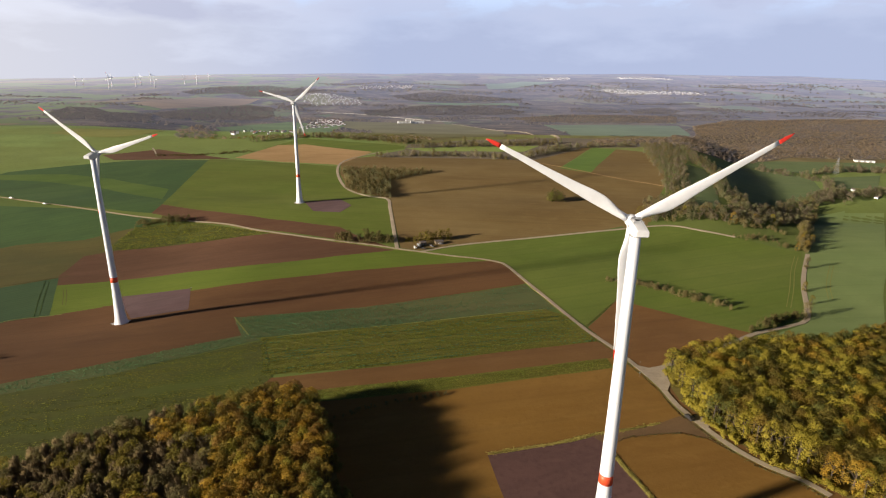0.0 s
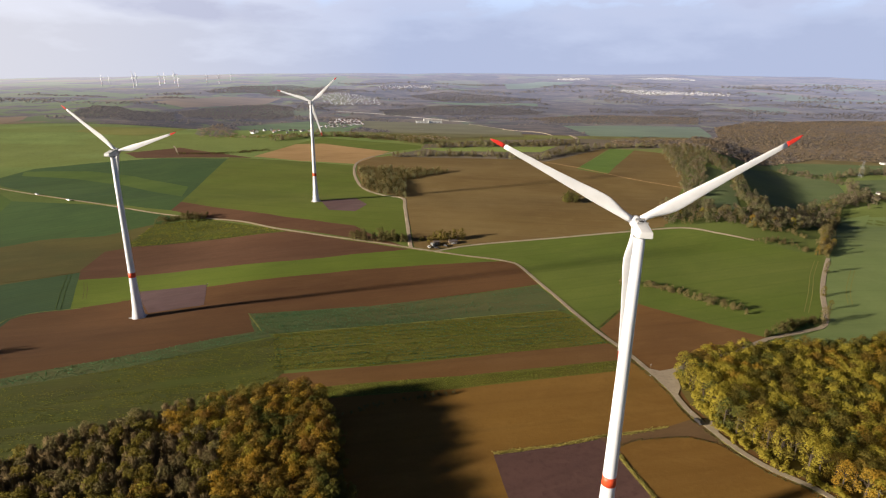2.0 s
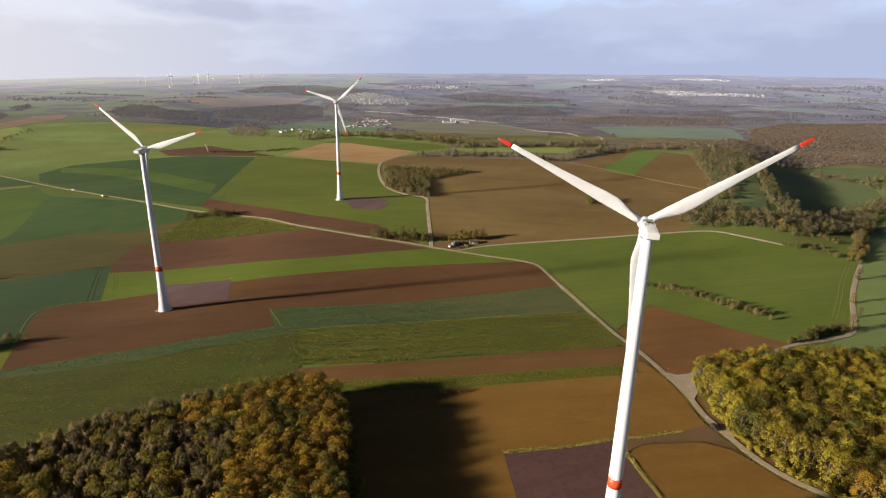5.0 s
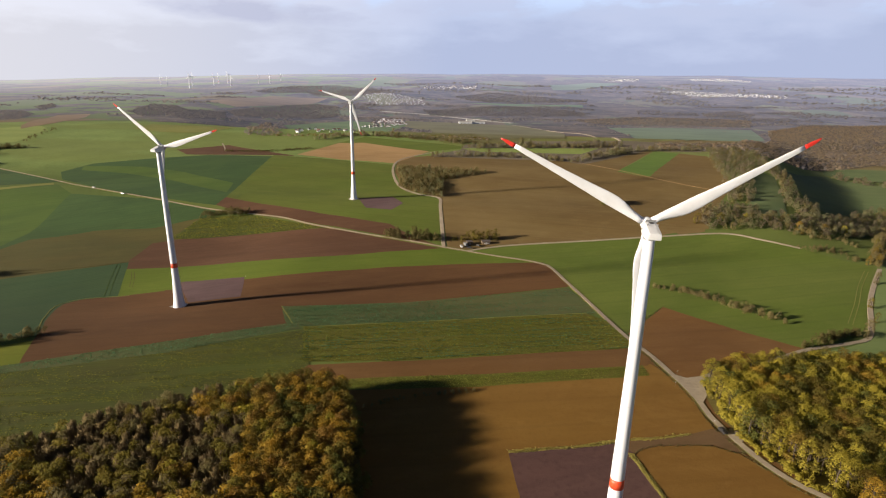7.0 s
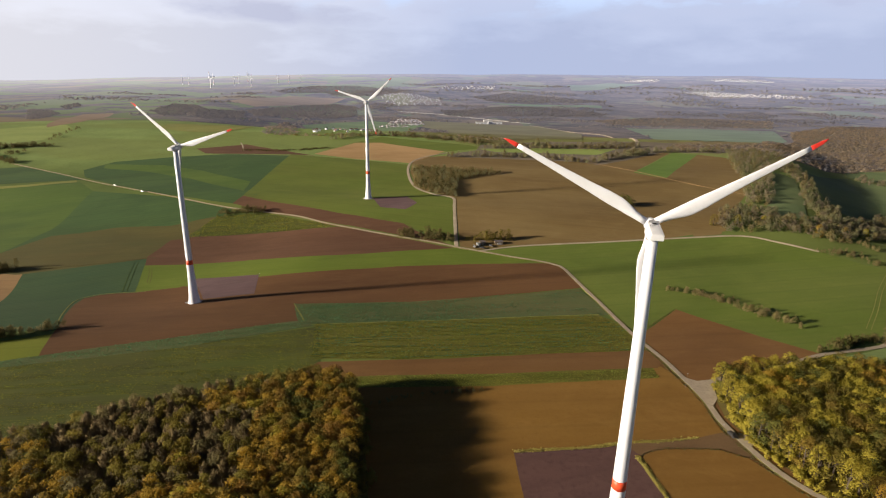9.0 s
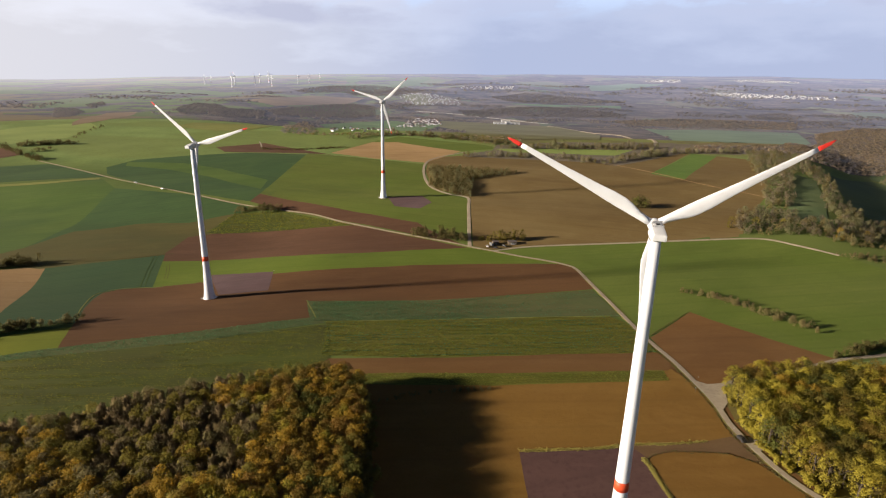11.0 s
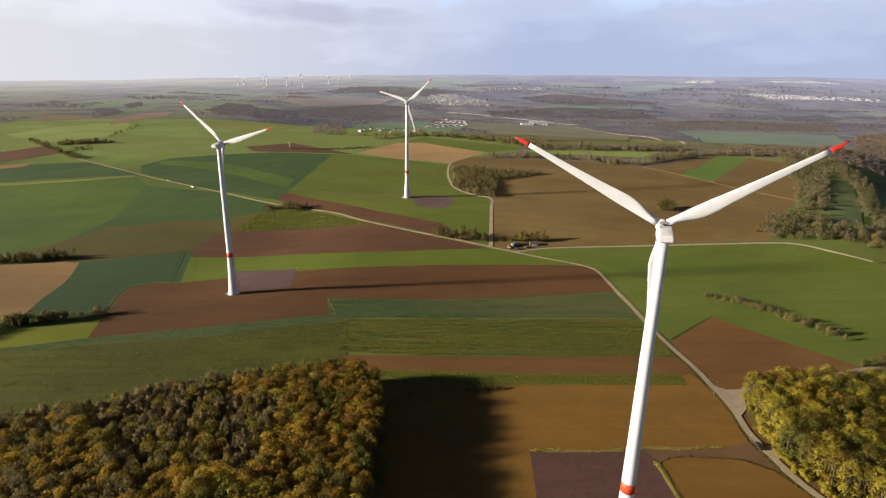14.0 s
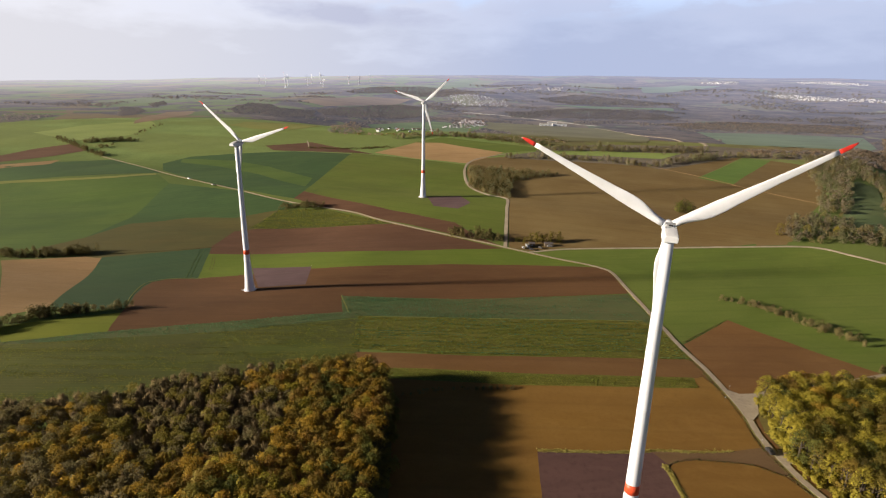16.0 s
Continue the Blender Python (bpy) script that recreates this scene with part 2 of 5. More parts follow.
def patchwork(m, size, cols, angle=12):
    """Fields of differing colours, as cells of the given size."""
    v, mp = m.nt.nodes.new("ShaderNodeTexVoronoi"), m.nt.nodes.new("ShaderNodeMapping")
    mp.vector_type = "TEXTURE"
    mp.inputs["Rotation"].default_value = (0, 0, radians(angle))
    mp.inputs["Scale"].default_value = size
    m.link(m.pos.outputs["Position"], mp.inputs[0])
    m.link(mp.outputs[0], v.inputs["Vector"])
    v.inputs["Scale"].default_value = 1.0
    cr = m.nt.nodes.new("ShaderNodeValToRGB")
    cr.color_ramp.interpolation = "CONSTANT"
    e = cr.color_ramp.elements
    while len(e) < len(cols):
        e.new(0.5)
    for i, c in enumerate(cols):
        e[i].position, e[i].color = i / len(cols), (*c, 1)
    sp = m.nt.nodes.new("ShaderNodeSeparateColor")
    m.link(v.outputs["Color"], sp.inputs[0])
    m.link(sp.outputs[0], cr.inputs[0])
    return cr.outputs[0]


def ground_mat():
    """Grass near by; further off a patchwork of meadow, stubble and scrub."""
    m = Mat("ground_grass", 0.95, spec=0.15)
    sx = m.nt.nodes.new("ShaderNodeSeparateXYZ")
    m.link(m.pos.outputs["Position"], sx.inputs[0])
    pasture = m.mix(m.step(m.noise(50, 4), 0.38, 0.62), (0.215, 0.290, 0.088), (0.172, 0.240, 0.072))
    grass = m.mix(m.step(m.noise(50, 4), 0.38, 0.62), (0.118, 0.165, 0.040), (0.100, 0.140, 0.036))
    near = m.mix(m.step(sx.outputs[1], 610, 690), grass, pasture)
    near = m.mix(m.calc("MULTIPLY", m.step(m.noise(4, 5, 0.7), 0.5, 0.7), 0.5), near, (0.090, 0.108, 0.020))
    cells = patchwork(m, (240, 130, 400), [(0.18, 0.19, 0.055), (0.20, 0.155, 0.07), (0.15, 0.20, 0.055), (0.22, 0.175, 0.085), (0.165, 0.16, 0.06), (0.205, 0.22, 0.07)])
    farc = m.mix(m.calc("MULTIPLY", m.step(m.noise(60, 6, 0.7), 0.45, 0.62), 0.75), cells, (0.14, 0.115, 0.058))
    west = m.calc("MULTIPLY", m.calc("MINIMUM", sx.outputs[0], 0.0), 0.9)
    col = m.mix(m.step(m.calc("ADD", sx.outputs[1], west), 850, 960), m.mix(m.step(m.noise(140, 2, 0.5, (2.5, 1, 1), 8), 0.47, 0.53), near, m.mix(0.4, near, (0.16, 0.18, 0.045))), farc)
    return m.color(col).bump(m.noise(3, 5, 0.7), 0.5, 0.4).m


M_ground = ground_mat()


def backdrop_mat(name="hazed_country", plain=None):
    """The far country: brown woods and small fields, under haze painted as bluish emission."""
    m = Mat(name, 1.0, spec=0.0)
    sx = m.nt.nodes.new("ShaderNodeSeparateXYZ")
    m.link(m.pos.outputs["Position"], sx.inputs[0])
    if plain:
        col = m.mix(m.step(m.noise(60, 4, 0.6, (3, 1, 1)), 0.4, 0.6), plain, tuple(v * 0.85 for v in plain))
    else:
        fieldc = patchwork(m, (330, 300, 600), [(0.182, 0.166, 0.100), (0.146, 0.176, 0.088), (0.206, 0.168, 0.118), (0.140, 0.165, 0.096), (0.182, 0.152, 0.104), (0.186, 0.190, 0.104)])
        west = patchwork(m, (260, 300, 600), [(0.138, 0.181, 0.043), (0.172, 0.189, 0.060), (0.129, 0.163, 0.043), (0.198, 0.155, 0.069), (0.146, 0.189, 0.052), (0.163, 0.198, 0.069)], 5)
        left = m.step(sx.outputs[0], -350, -700)
        fieldc = m.mix(left, fieldc, west)
        woods = m.step(m.noise(300, 8, 0.66, (1.1, 1.5, 1), 8), m.calc("MULTIPLY_ADD", left, 0.05), 0.02)
        edge = woods.node
        edge.inputs[1].links[0].from_node.inputs[2].default_value = 0.435
        m.link(m.calc("ADD", edge.inputs[1].links[0].from_socket, 0.04), edge.inputs[2])
        wood = m.mix(m.step(m.noise(26, 6, 0.75, (1.6, 1, 1)), 0.38, 0.62), (0.200, 0.156, 0.116), (0.088, 0.078, 0.074))
        wood = m.mix(m.step(m.noise(150, 3), 0.45, 0.6), wood, m.mix(m.step(m.noise(18, 5, 0.7), 0.4, 0.6), (0.125, 0.105, 0.075), (0.070, 0.068, 0.062)))
        wood = m.mix(m.calc("MULTIPLY", m.step(m.noise(120, 5, 0.65, (3.4, 1, 1), 4), 0.46, 0.60), 0.45), wood, (0.060, 0.056, 0.052))
        wood = m.mix(m.calc("MULTIPLY", m.step(m.noise(95, 4, 0.6, (3.0, 1, 1), -6), 0.52, 0.66), 0.4), wood, (0.225, 0.190, 0.135))
        col = m.mix(woods, fieldc, wood)
    m.color(col)
    # painted haze: emission grows with distance and pales towards the west
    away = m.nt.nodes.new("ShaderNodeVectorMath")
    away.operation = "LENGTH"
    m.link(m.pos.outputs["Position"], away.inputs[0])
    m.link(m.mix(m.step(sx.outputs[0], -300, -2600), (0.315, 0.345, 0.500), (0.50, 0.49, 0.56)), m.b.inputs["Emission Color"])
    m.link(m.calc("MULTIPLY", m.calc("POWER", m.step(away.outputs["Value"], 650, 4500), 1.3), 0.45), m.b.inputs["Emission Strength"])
    return m.m


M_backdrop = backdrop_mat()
# far fields carry the same painted haze in their emission
M_far_green = backdrop_mat("hazed_green_field", (0.15, 0.215, 0.085))
M_far_tan = backdrop_mat("hazed_tan_field", (0.27, 0.195, 0.10))
M_far_teal = backdrop_mat("hazed_teal_field", (0.178, 0.232, 0.138))
M_far_olive = backdrop_mat("hazed_olive_field", (0.19, 0.18, 0.085))


def leaf_mat(name, a, b, c, glow=0.0):
    """Foliage: each leaf clump its own shade, each tree a little different."""
    m = Mat(name, 0.75, spec=0.2)
    cr = m.mix(m.calc("MULTIPLY_ADD", m.pos.outputs["Random Per Island"], 0.4), a, b)
    cr.node.inputs[0].links[0].from_node.inputs[2].default_value = 0.3
    cr = m.mix(m.calc("MULTIPLY", m.step(m.noise(7.0, 2, 0.5), 0.42, 0.62), 0.5), cr, c)
    info = m.nt.nodes.new("ShaderNodeObjectInfo")
    hs = m.nt.nodes.new("ShaderNodeHueSaturation")
    m.link(m.calc("MULTIPLY_ADD", info.outputs["Random"], 0.35), hs.inputs["Value"])
    hs.inputs["Value"].links[0].from_node.inputs[2].default_value = 0.85
    m.link(cr, hs.inputs["Color"])
    m.color(hs.outputs[0])
    tr, mx = m.nt.nodes.new("ShaderNodeBsdfTranslucent"), m.nt.nodes.new("ShaderNodeMixShader")
    m.link(hs.outputs[0], tr.inputs[0])
    mx.inputs[0].default_value = 0.5
    # haze over distant woods, put into the leaves as blue-grey emission
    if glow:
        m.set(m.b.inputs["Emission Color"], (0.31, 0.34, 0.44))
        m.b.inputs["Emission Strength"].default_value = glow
    m.link(m.b.outputs[0], mx.inputs[1])
    m.link(tr.outputs[0], mx.inputs[2])
    m.link(mx.outputs[0], m.nt.nodes["Material Output"].inputs[0])
    return m.m


LEAF = {
    "ochre": leaf_mat("ochre_leaves", (0.290, 0.190, 0.034), (0.200, 0.146, 0.032), (0.238, 0.178, 0.034)),
    "gold": leaf_mat("golden_leaves", (0.475, 0.298, 0.036), (0.355, 0.240, 0.038), (0.360, 0.262, 0.044)),
    "olive": leaf_mat("olive_leaves", (0.222, 0.182, 0.034), (0.160, 0.142, 0.030), (0.250, 0.186, 0.038)),
    "green": leaf_mat("green_leaves", (0.150, 0.158, 0.034), (0.108, 0.116, 0.030), (0.190, 0.172, 0.036)),
    "lime": leaf_mat("yellow_green_leaves", (0.415, 0.340, 0.042), (0.310, 0.268, 0.042), (0.350, 0.305, 0.046)),
    "bare": leaf_mat("bare_twigs", (0.300, 0.225, 0.118), (0.225, 0.170, 0.092), (0.275, 0.210, 0.096)),
    "rust": leaf_mat("rust_leaves", (0.310, 0.178, 0.036), (0.210, 0.130, 0.034), (0.250, 0.170, 0.034)),
    "crop": leaf_mat("cover_crop_leaves", (0.225, 0.255, 0.040), (0.165, 0.196, 0.034), (0.272, 0.238, 0.046)),
    "wedge": leaf_mat("green_cover_leaves", (0.262, 0.276, 0.034), (0.165, 0.190, 0.027), (0.300, 0.255, 0.042)),
    "brassica": leaf_mat("brassica_leaves", (0.116, 0.232, 0.108), (0.080, 0.160, 0.076), (0.140, 0.190, 0.078)),
    "weed": leaf_mat("dry_weeds", (0.56, 0.47, 0.13), (0.40, 0.35, 0.10), (0.44, 0.39, 0.11)),
    # pale base colours with raised blue stand in for haze over the valley wood
    "far": leaf_mat("valley_wood_leaves", (0.430, 0.330, 0.228), (0.350, 0.275, 0.200), (0.390, 0.310, 0.195)),
    # the next two glow faintly: haze painted into the foliage, stronger further off
    "distance": leaf_mat("hazed_backdrop_wood", (0.245, 0.195, 0.145), (0.198, 0.165, 0.132), (0.218, 0.182, 0.128), 0.12),
    "horizon": leaf_mat("hazed_skyline_wood", (0.225, 0.185, 0.135), (0.185, 0.160, 0.125), (0.205, 0.178, 0.120), 0.18),
    "thorn": leaf_mat("thorn_leaves", (0.164, 0.135, 0.050), (0.118, 0.103, 0.040), (0.141, 0.127, 0.042)),
    "hillwood": leaf_mat("hillside_leaves", (0.275, 0.220, 0.142), (0.210, 0.182, 0.122), (0.235, 0.212, 0.128)),
    "hillgreen": leaf_mat("hillside_green_leaves", (0.235, 0.228, 0.112), (0.182, 0.188, 0.100), (0.270, 0.238, 0.114)),
    "scrub": leaf_mat("scrub_leaves", (0.255, 0.196, 0.088), (0.178, 0.155, 0.070), (0.217, 0.196, 0.072)),
}


def plain_mat(name, a, b, rough=0.6, metallic=0.0, size=2.0, spec=0.4):
    m = Mat(name, rough, metallic, spec)
    col = m.mix(m.step(m.noise(size, 5, 0.65), 0.35, 0.7), a, b)
    return m.color(col).bump(m.noise(size * 0.2, 4), 0.08, 0.02).m


def tower_mat():
    """White coated steel with faint vertical run-off streaks."""
    m = Mat("tower_paint", 0.42, spec=0.4)
    streak = m.step(m.noise(0.8, 4, 0.6, (1, 1, 26)), 0.5, 0.78)
    col = m.mix(m.calc("MULTIPLY", streak, 0.5), (0.66, 0.68, 0.74), (0.56, 0.575, 0.62))
    return m.color(col).m


M_tower = tower_mat()
M_blade = plain_mat("blade_gelcoat", (0.66, 0.675, 0.725), (0.59, 0.60, 0.64), 0.42, size=5)
M_red = plain_mat("signal_red_paint", (0.62, 0.035, 0.025), (0.50, 0.03, 0.02), 0.45, size=1.5)
M_orange = plain_mat("signal_orange_paint", (0.66, 0.085, 0.03), (0.55, 0.065, 0.025), 0.45, size=1.5)
M_nacelle = plain_mat("nacelle_shell", (0.68, 0.69, 0.72), (0.60, 0.61, 0.63), 0.45, size=2)
M_grey = plain_mat("grey_steel", (0.30, 0.31, 0.32), (0.22, 0.22, 0.23), 0.5, 0.3, 1)
M_dark = plain_mat("dark_rubber", (0.025, 0.025, 0.027), (0.04, 0.04, 0.04), 0.7)
M_concrete = plain_mat("concrete", (0.42, 0.40, 0.37), (0.32, 0.31, 0.29), 0.9, size=1.5)
M_bark = plain_mat("bark", (0.070, 0.052, 0.036), (0.045, 0.035, 0.026), 0.95, size=0.8)
M_wall = plain_mat("white_plaster", (0.66, 0.67, 0.70), (0.54, 0.55, 0.58), 0.9, size=4)
M_roof = plain_mat("slate_roof", (0.13, 0.105, 0.10), (0.10, 0.085, 0.085), 0.8, size=3)
M_roof_red = plain_mat("clay_roof", (0.17, 0.095, 0.075), (0.13, 0.08, 0.065), 0.85, size=3)
M_glass = plain_mat("dark_glass", (0.02, 0.022, 0.025), (0.03, 0.032, 0.035), 0.25, spec=0.4)
M_car_white = plain_mat("white_car_paint", (0.75, 0.75, 0.75), (0.70, 0.70, 0.70), 0.25, spec=0.5)
M_car_dark = plain_mat("dark_car_paint", (0.022, 0.02, 0.02), (0.03, 0.026, 0.025), 0.5, spec=0.3)
M_wood = plain_mat("weathered_wood", (0.20, 0.15, 0.10), (0.14, 0.11, 0.08), 0.9, size=0.5)

# ---- terrain ----
SKYLINE = ((-60, -51, -43, -36, -30, -20, -10, 0, 12, 22, 32, 45), (0, 10, 24, 45, 56, 85, 98, 112, 119, 128, 137, 145))


def S(v, a, b):
    k = min(1.0, max(0.0, (v - a) / (b - a)))
    return k * k * (3 - 2 * k)


def terrain(x, y):
    """Height of the land: a shallow dip, the long plateau, the valley behind it and the hills rising to the skyline."""
    r = S(x - 0.35 * max(0, y - 450), 262, 400) * S(y, 430, 620) * (1 - S(y, 1000, 1500))
    z = 10 - 7 * S(y, 215, 330) + 11 * S(y, 430, 570) + 11 * S(y, 570, 760) + 6 * S(y, 760, 1000) - 36 * S(y, 1030, 1330) * (0.3 + 0.7 * S(x + 0.25 * max(0, y - 1000), -750, -300)) - 27 * r
    z -= 4.8 * S(-x, 100, 220) * S(y, 200, 300) * (1 - S(y, 420, 560))
    k = S(y, 1700, 4800)
    if k > 0:
        az = math.degrees(math.atan2(x - 30, y))
        z = z * (1 - k) + float(np.interp(az, *SKYLINE)) * k
    if y > 1300:
        z += 14 * S(y, 1300, 2300) * (0.4 + 0.6 * S(x, -1500, -500)) * (1 - 0.4 * S(y, 4000, 4800)) * (noise.noise(Vector((x / 520, y / 420, 0.3))) + 0.5 * noise.noise(Vector((x / 210, y / 260, 4.3))))
    return z


def mesh_object(name, verts, faces, mat, smooth=False):
    me = bpy.data.meshes.new(name)
    me.from_pydata(verts, [], faces)
    me.materials.append(mat)
    if smooth:
        me.polygons.foreach_set("use_smooth", [True] * len(me.polygons))
    me.update()
    return new(name, me)


def disc(name, mat, radii, segs=460):
    verts, faces = [], []
    for r in radii:
        for i in range(segs):
            a = 2 * math.pi * i / segs
            x, y = 30 + r * math.cos(a), r * math.sin(a)
            verts.append((x, y, terrain(x, y)))
    for j in range(len(radii) - 1):
        for i in range(segs):
            k = (i + 1) % segs
            faces.append((j * segs + i, (j + 1) * segs + i, (j + 1) * segs + k, j * segs + k))
    if radii[0] < 10:
        faces.append(tuple(range(segs)))
    return mesh_object(name, verts, faces, mat, True)


RADII = [1] + list(range(40, 160, 20)) + list(range(160, 760, 6))
while RADII[-1] < 1400:
    RADII.append(RADII[-1] * 1.022)
tagged(disc("ground", M_ground, RADII), "rolling autumn farmland with grass and far meadows", "ground", kind="structure")
FAR = [RADII[-1]]
while FAR[-1] < 4870:
    FAR.append(FAR[-1] * 1.02)
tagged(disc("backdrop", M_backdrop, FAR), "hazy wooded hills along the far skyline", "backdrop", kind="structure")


def part(name, bm, mat, parent=None, label="", smooth=False):
    """Links a bmesh as one mesh object under a thing or part."""
    me = bpy.data.meshes.new(name)
    bm.to_mesh(me)
    bm.free()
    me.materials.append(mat)
    if smooth:
        me.polygons.foreach_set("use_smooth", [True] * len(me.polygons))
    ob = new(name, me)
    if parent:
        ob.parent = parent
    if label:
        tagged(ob, label)
    return ob


def thing(name, label, category, group="", kind=""):
    return tagged(new(name), label, category, group, kind)


LAID = []


def uneven(corners):
    """The outline with its long edges broken up and shifted a little, as ploughed edges wander."""
    out = []
    for (x0, y0), (x1, y1) in zip(corners, corners[1:] + corners[:1]):
        n = max(1, int(math.hypot(x1 - x0, y1 - y0) / 7))
        for k in range(n):
            x, y = x0 + (x1 - x0) * k / n, y0 + (y1 - y0) * k / n
            far = max(0, math.hypot(x, y) - 330)
            w, q = 0.8 + 0.005 * far, 13 + 0.06 * far
            out.append((x + w * noise.noise(Vector((x / q, y / q, 1.5))), y + w * noise.noise(Vector((x / q, y / q, 8.5)))))
    return out


def sheet(name, corners, mat, lift, label, category="field", step=6.5):
    """One field: its outline cut into a grid and laid on the land."""
    LAID.append(name)
    lift = lift * 0.5 + 0.0016 * len(LAID)
    bm = bmesh.new()
    bm.faces.new([bm.verts.new((x, y, 0)) for x, y in uneven(corners)])
    for axis in (0, 1):
        lo, hi = min(c[axis] for c in corners), max(c[axis] for c in corners)
        n = [0, 0, 0]
        n[axis] = 1
        s = max(step, (hi - lo) / 56)
        v = lo + s
        while v < hi:
            co = [0, 0, 0]
            co[axis] = v
            bmesh.ops.bisect_plane(bm, geom=bm.verts[:] + bm.edges[:] + bm.faces[:], plane_co=co, plane_no=n, dist=0.001)
            v += s
    bmesh.ops.triangulate(bm, faces=bm.faces[:])
    for v in bm.verts:
        v.co.z = terrain(v.co.x, v.co.y) + lift
    bm.normal_update()
    if bm.faces and sum(f.normal.z for f in bm.faces) < 0:
        bmesh.ops.reverse_faces(bm, faces=bm.faces[:])
    ob = part(name, bm, mat, smooth=True)
    return tagged(ob, label, category, kind="structure")


def smooth_line(pts, step=5.0):
    """A Catmull-Rom line through the points."""
    out = []
    P = [Vector(p).to_3d() for p in pts]
    P = [2 * P[0] - P[1]] + P + [2 * P[-1] - P[-2]]
    for i in range(1, len(P) - 2):
        n = max(2, int((P[i + 1] - P[i]).length / step))
        for k in range(n):
            t = k / n
            a, b, c, d = P[i - 1], P[i], P[i + 1], P[i + 2]
            out.append(0.5 * (2 * b + (c - a) * t + (2 * a - 5 * b + 4 * c - d) * t * t + (3 * b - a - 3 * c + d) * t ** 3))
    return out + [P[-2]]


def strip(name, pts, width, mat, lift, label, category="track", ragged=0.0):
    line = smooth_line(pts)
    verts, faces = [], []
    for i, p in enumerate(line):
        d = (line[min(i + 1, len(line) - 1)] - line[max(i - 1, 0)]).normalized()
        s = Vector((-d.y, d.x, 0))
        for k in (-0.5, -0.46, 0, 0.46, 0.5):
            w = width * (1 - 0.35 * S(-p.x, 120, 380) * S(700 - p.y, 0, 100)) * (1 + ragged * noise.noise(Vector((p.x / 6, p.y / 6, k * 9))))
            q = p + s * k * w
            z = terrain(q.x, q.y)
            verts.append((q.x, q.y, z + (lift if abs(k) < 0.48 else -0.05)))
        if i:
            for k in range(4):
                a = (i - 1) * 5 + k
                faces.append((a, a + 1, a + 6, a + 5))
    ob = mesh_object(name, verts, faces, mat, False)
    return tagged(ob, label, category, kind="structure")


# ---- fields ----
G0 = 0.12
sheet("lane_margin", [(84, 92), (190, 92), (176, 120), (158, 150), (140, 176), (130, 200), (127, 232), (108, 262), (100, 240), (108, 190)], M_brown_dark, G0 - .1, "bare brown margin of soil along the lane", "lane margin")
sheet("field_green_slope", [(11, 431), (61, 456), (181, 487), (240, 500), (296, 472), (330, 436), (248, 307), (201, 279), (142, 334), (110, 289), (77, 400)], M_green, G0, "smooth green field of young winter wheat")
sheet("field_deep_green_far", [(-502, 633), (-491, 677), (-436, 712), (-373, 749), (-276, 757), (-236, 551), (-234, 521), (-279, 528), (-352, 545), (-419, 573), (-475, 600)], M_green_deep, G0, "dark green sown field on the plateau")
sheet("field_bright_stripe", [(-494, 664), (-418, 670), (-354, 653), (-271, 611), (-260, 568), (-346, 613), (-420, 637), (-483, 645)], M_green_west, G0 + .03, "brighter green stripe across a dark field")
sheet("field_green_lane", [(-372, 372), (-385, 439), (-418, 540), (-330, 535), (-243, 510), (-246, 487), (-262, 462), (-328, 450), (-367, 419)], M_green_deep, G0 + .02, "dark green field beside the pale lane")
sheet("field_green_west", [(-620, 499), (-461, 574), (-418, 540), (-385, 439), (-372, 372), (-384, 334), (-407, 323)], M_green_west, G0, "green field of young cereal")
sheet("field_green_west_strip", [(-709, 573), (-586, 636), (-465, 588), (-626, 504)], M_green_deep, G0 + .02, "dark green strip of sown land")
sheet("field_olive", [(-384, 334), (-372, 372), (-370, 422), (-330, 453), (-281, 465), (-248, 492), (-244, 452), (-240, 386), (-319, 330)], M_olive, G0 + .04, "olive stubble field greening over")
sheet("field_teal_west", [(-319, 338), (-245, 382), (-208, 314), (-227, 296), (-200, 238), (-248, 224)], M_rape, G0 - .02, "blue-green crop field")
sheet("field_tan_west", [(-380, 302), (-319, 338), (-287, 288), (-313, 249)], M_tan, G0, "tan tilled strip of soil")
sheet("field_tan_west_low", [(-313, 249), (-287, 288), (-248, 224), (-260, 206)], M_tan, G0, "pale tan tilled strip of soil")
sheet("field_lime_west", [(-248, 196), (-203, 232), (-189, 207), (-230, 182)], M_lime, G0 + .02, "bright yellow-green strip of grass")
sheet("field_wheat_mid", [(-251, 548), (-284, 765), (-179, 744), (-102, 722), (-96, 684), (-85, 637), (-50, 586), (-27, 574), (-13, 447), (-50, 477), (-65, 490), (-143, 513)], M_green_olive, G0, "green field round the middle turbine")
sheet("field_stubble_hill", [(-253, 777), (-225, 892), (-183, 900), (-70, 846), (-103, 733), (-180, 748)], M_tan_hill, G0 + .03, "pale dry stubble field on the hill crest")
sheet("field_crest", [(-244, 850), (-197, 966), (-39, 904), (-11, 880), (-69, 841), (-183, 900), (-225, 892)], M_green, G0 + .05, "green strip along the hill crest")
sheet("field_brown_strip_far", [(-441, 788), (-387, 841), (-245, 762), (-284, 765), (-404, 748)], M_plough_dark, G0 + .1, "narrow dark ploughed strip")
sheet("field_ochre_hill", [(-102, 740), (-91, 787), (-50, 814), (89, 808), (150, 779), (283, 643), (250, 558), (229, 509), (182, 490), (113, 471), (37, 450), (11, 435), (-6, 442), (-25, 579), (-71, 612), (-95, 684)], M_ochre_far, G0, "broad ochre-brown tilled hill field")
sheet("field_ochre_upper", [(150, 779), (215, 879), (274, 898), (187, 726)], M_ochre_far, G0 + .05, "ochre tilled strip below the wood")
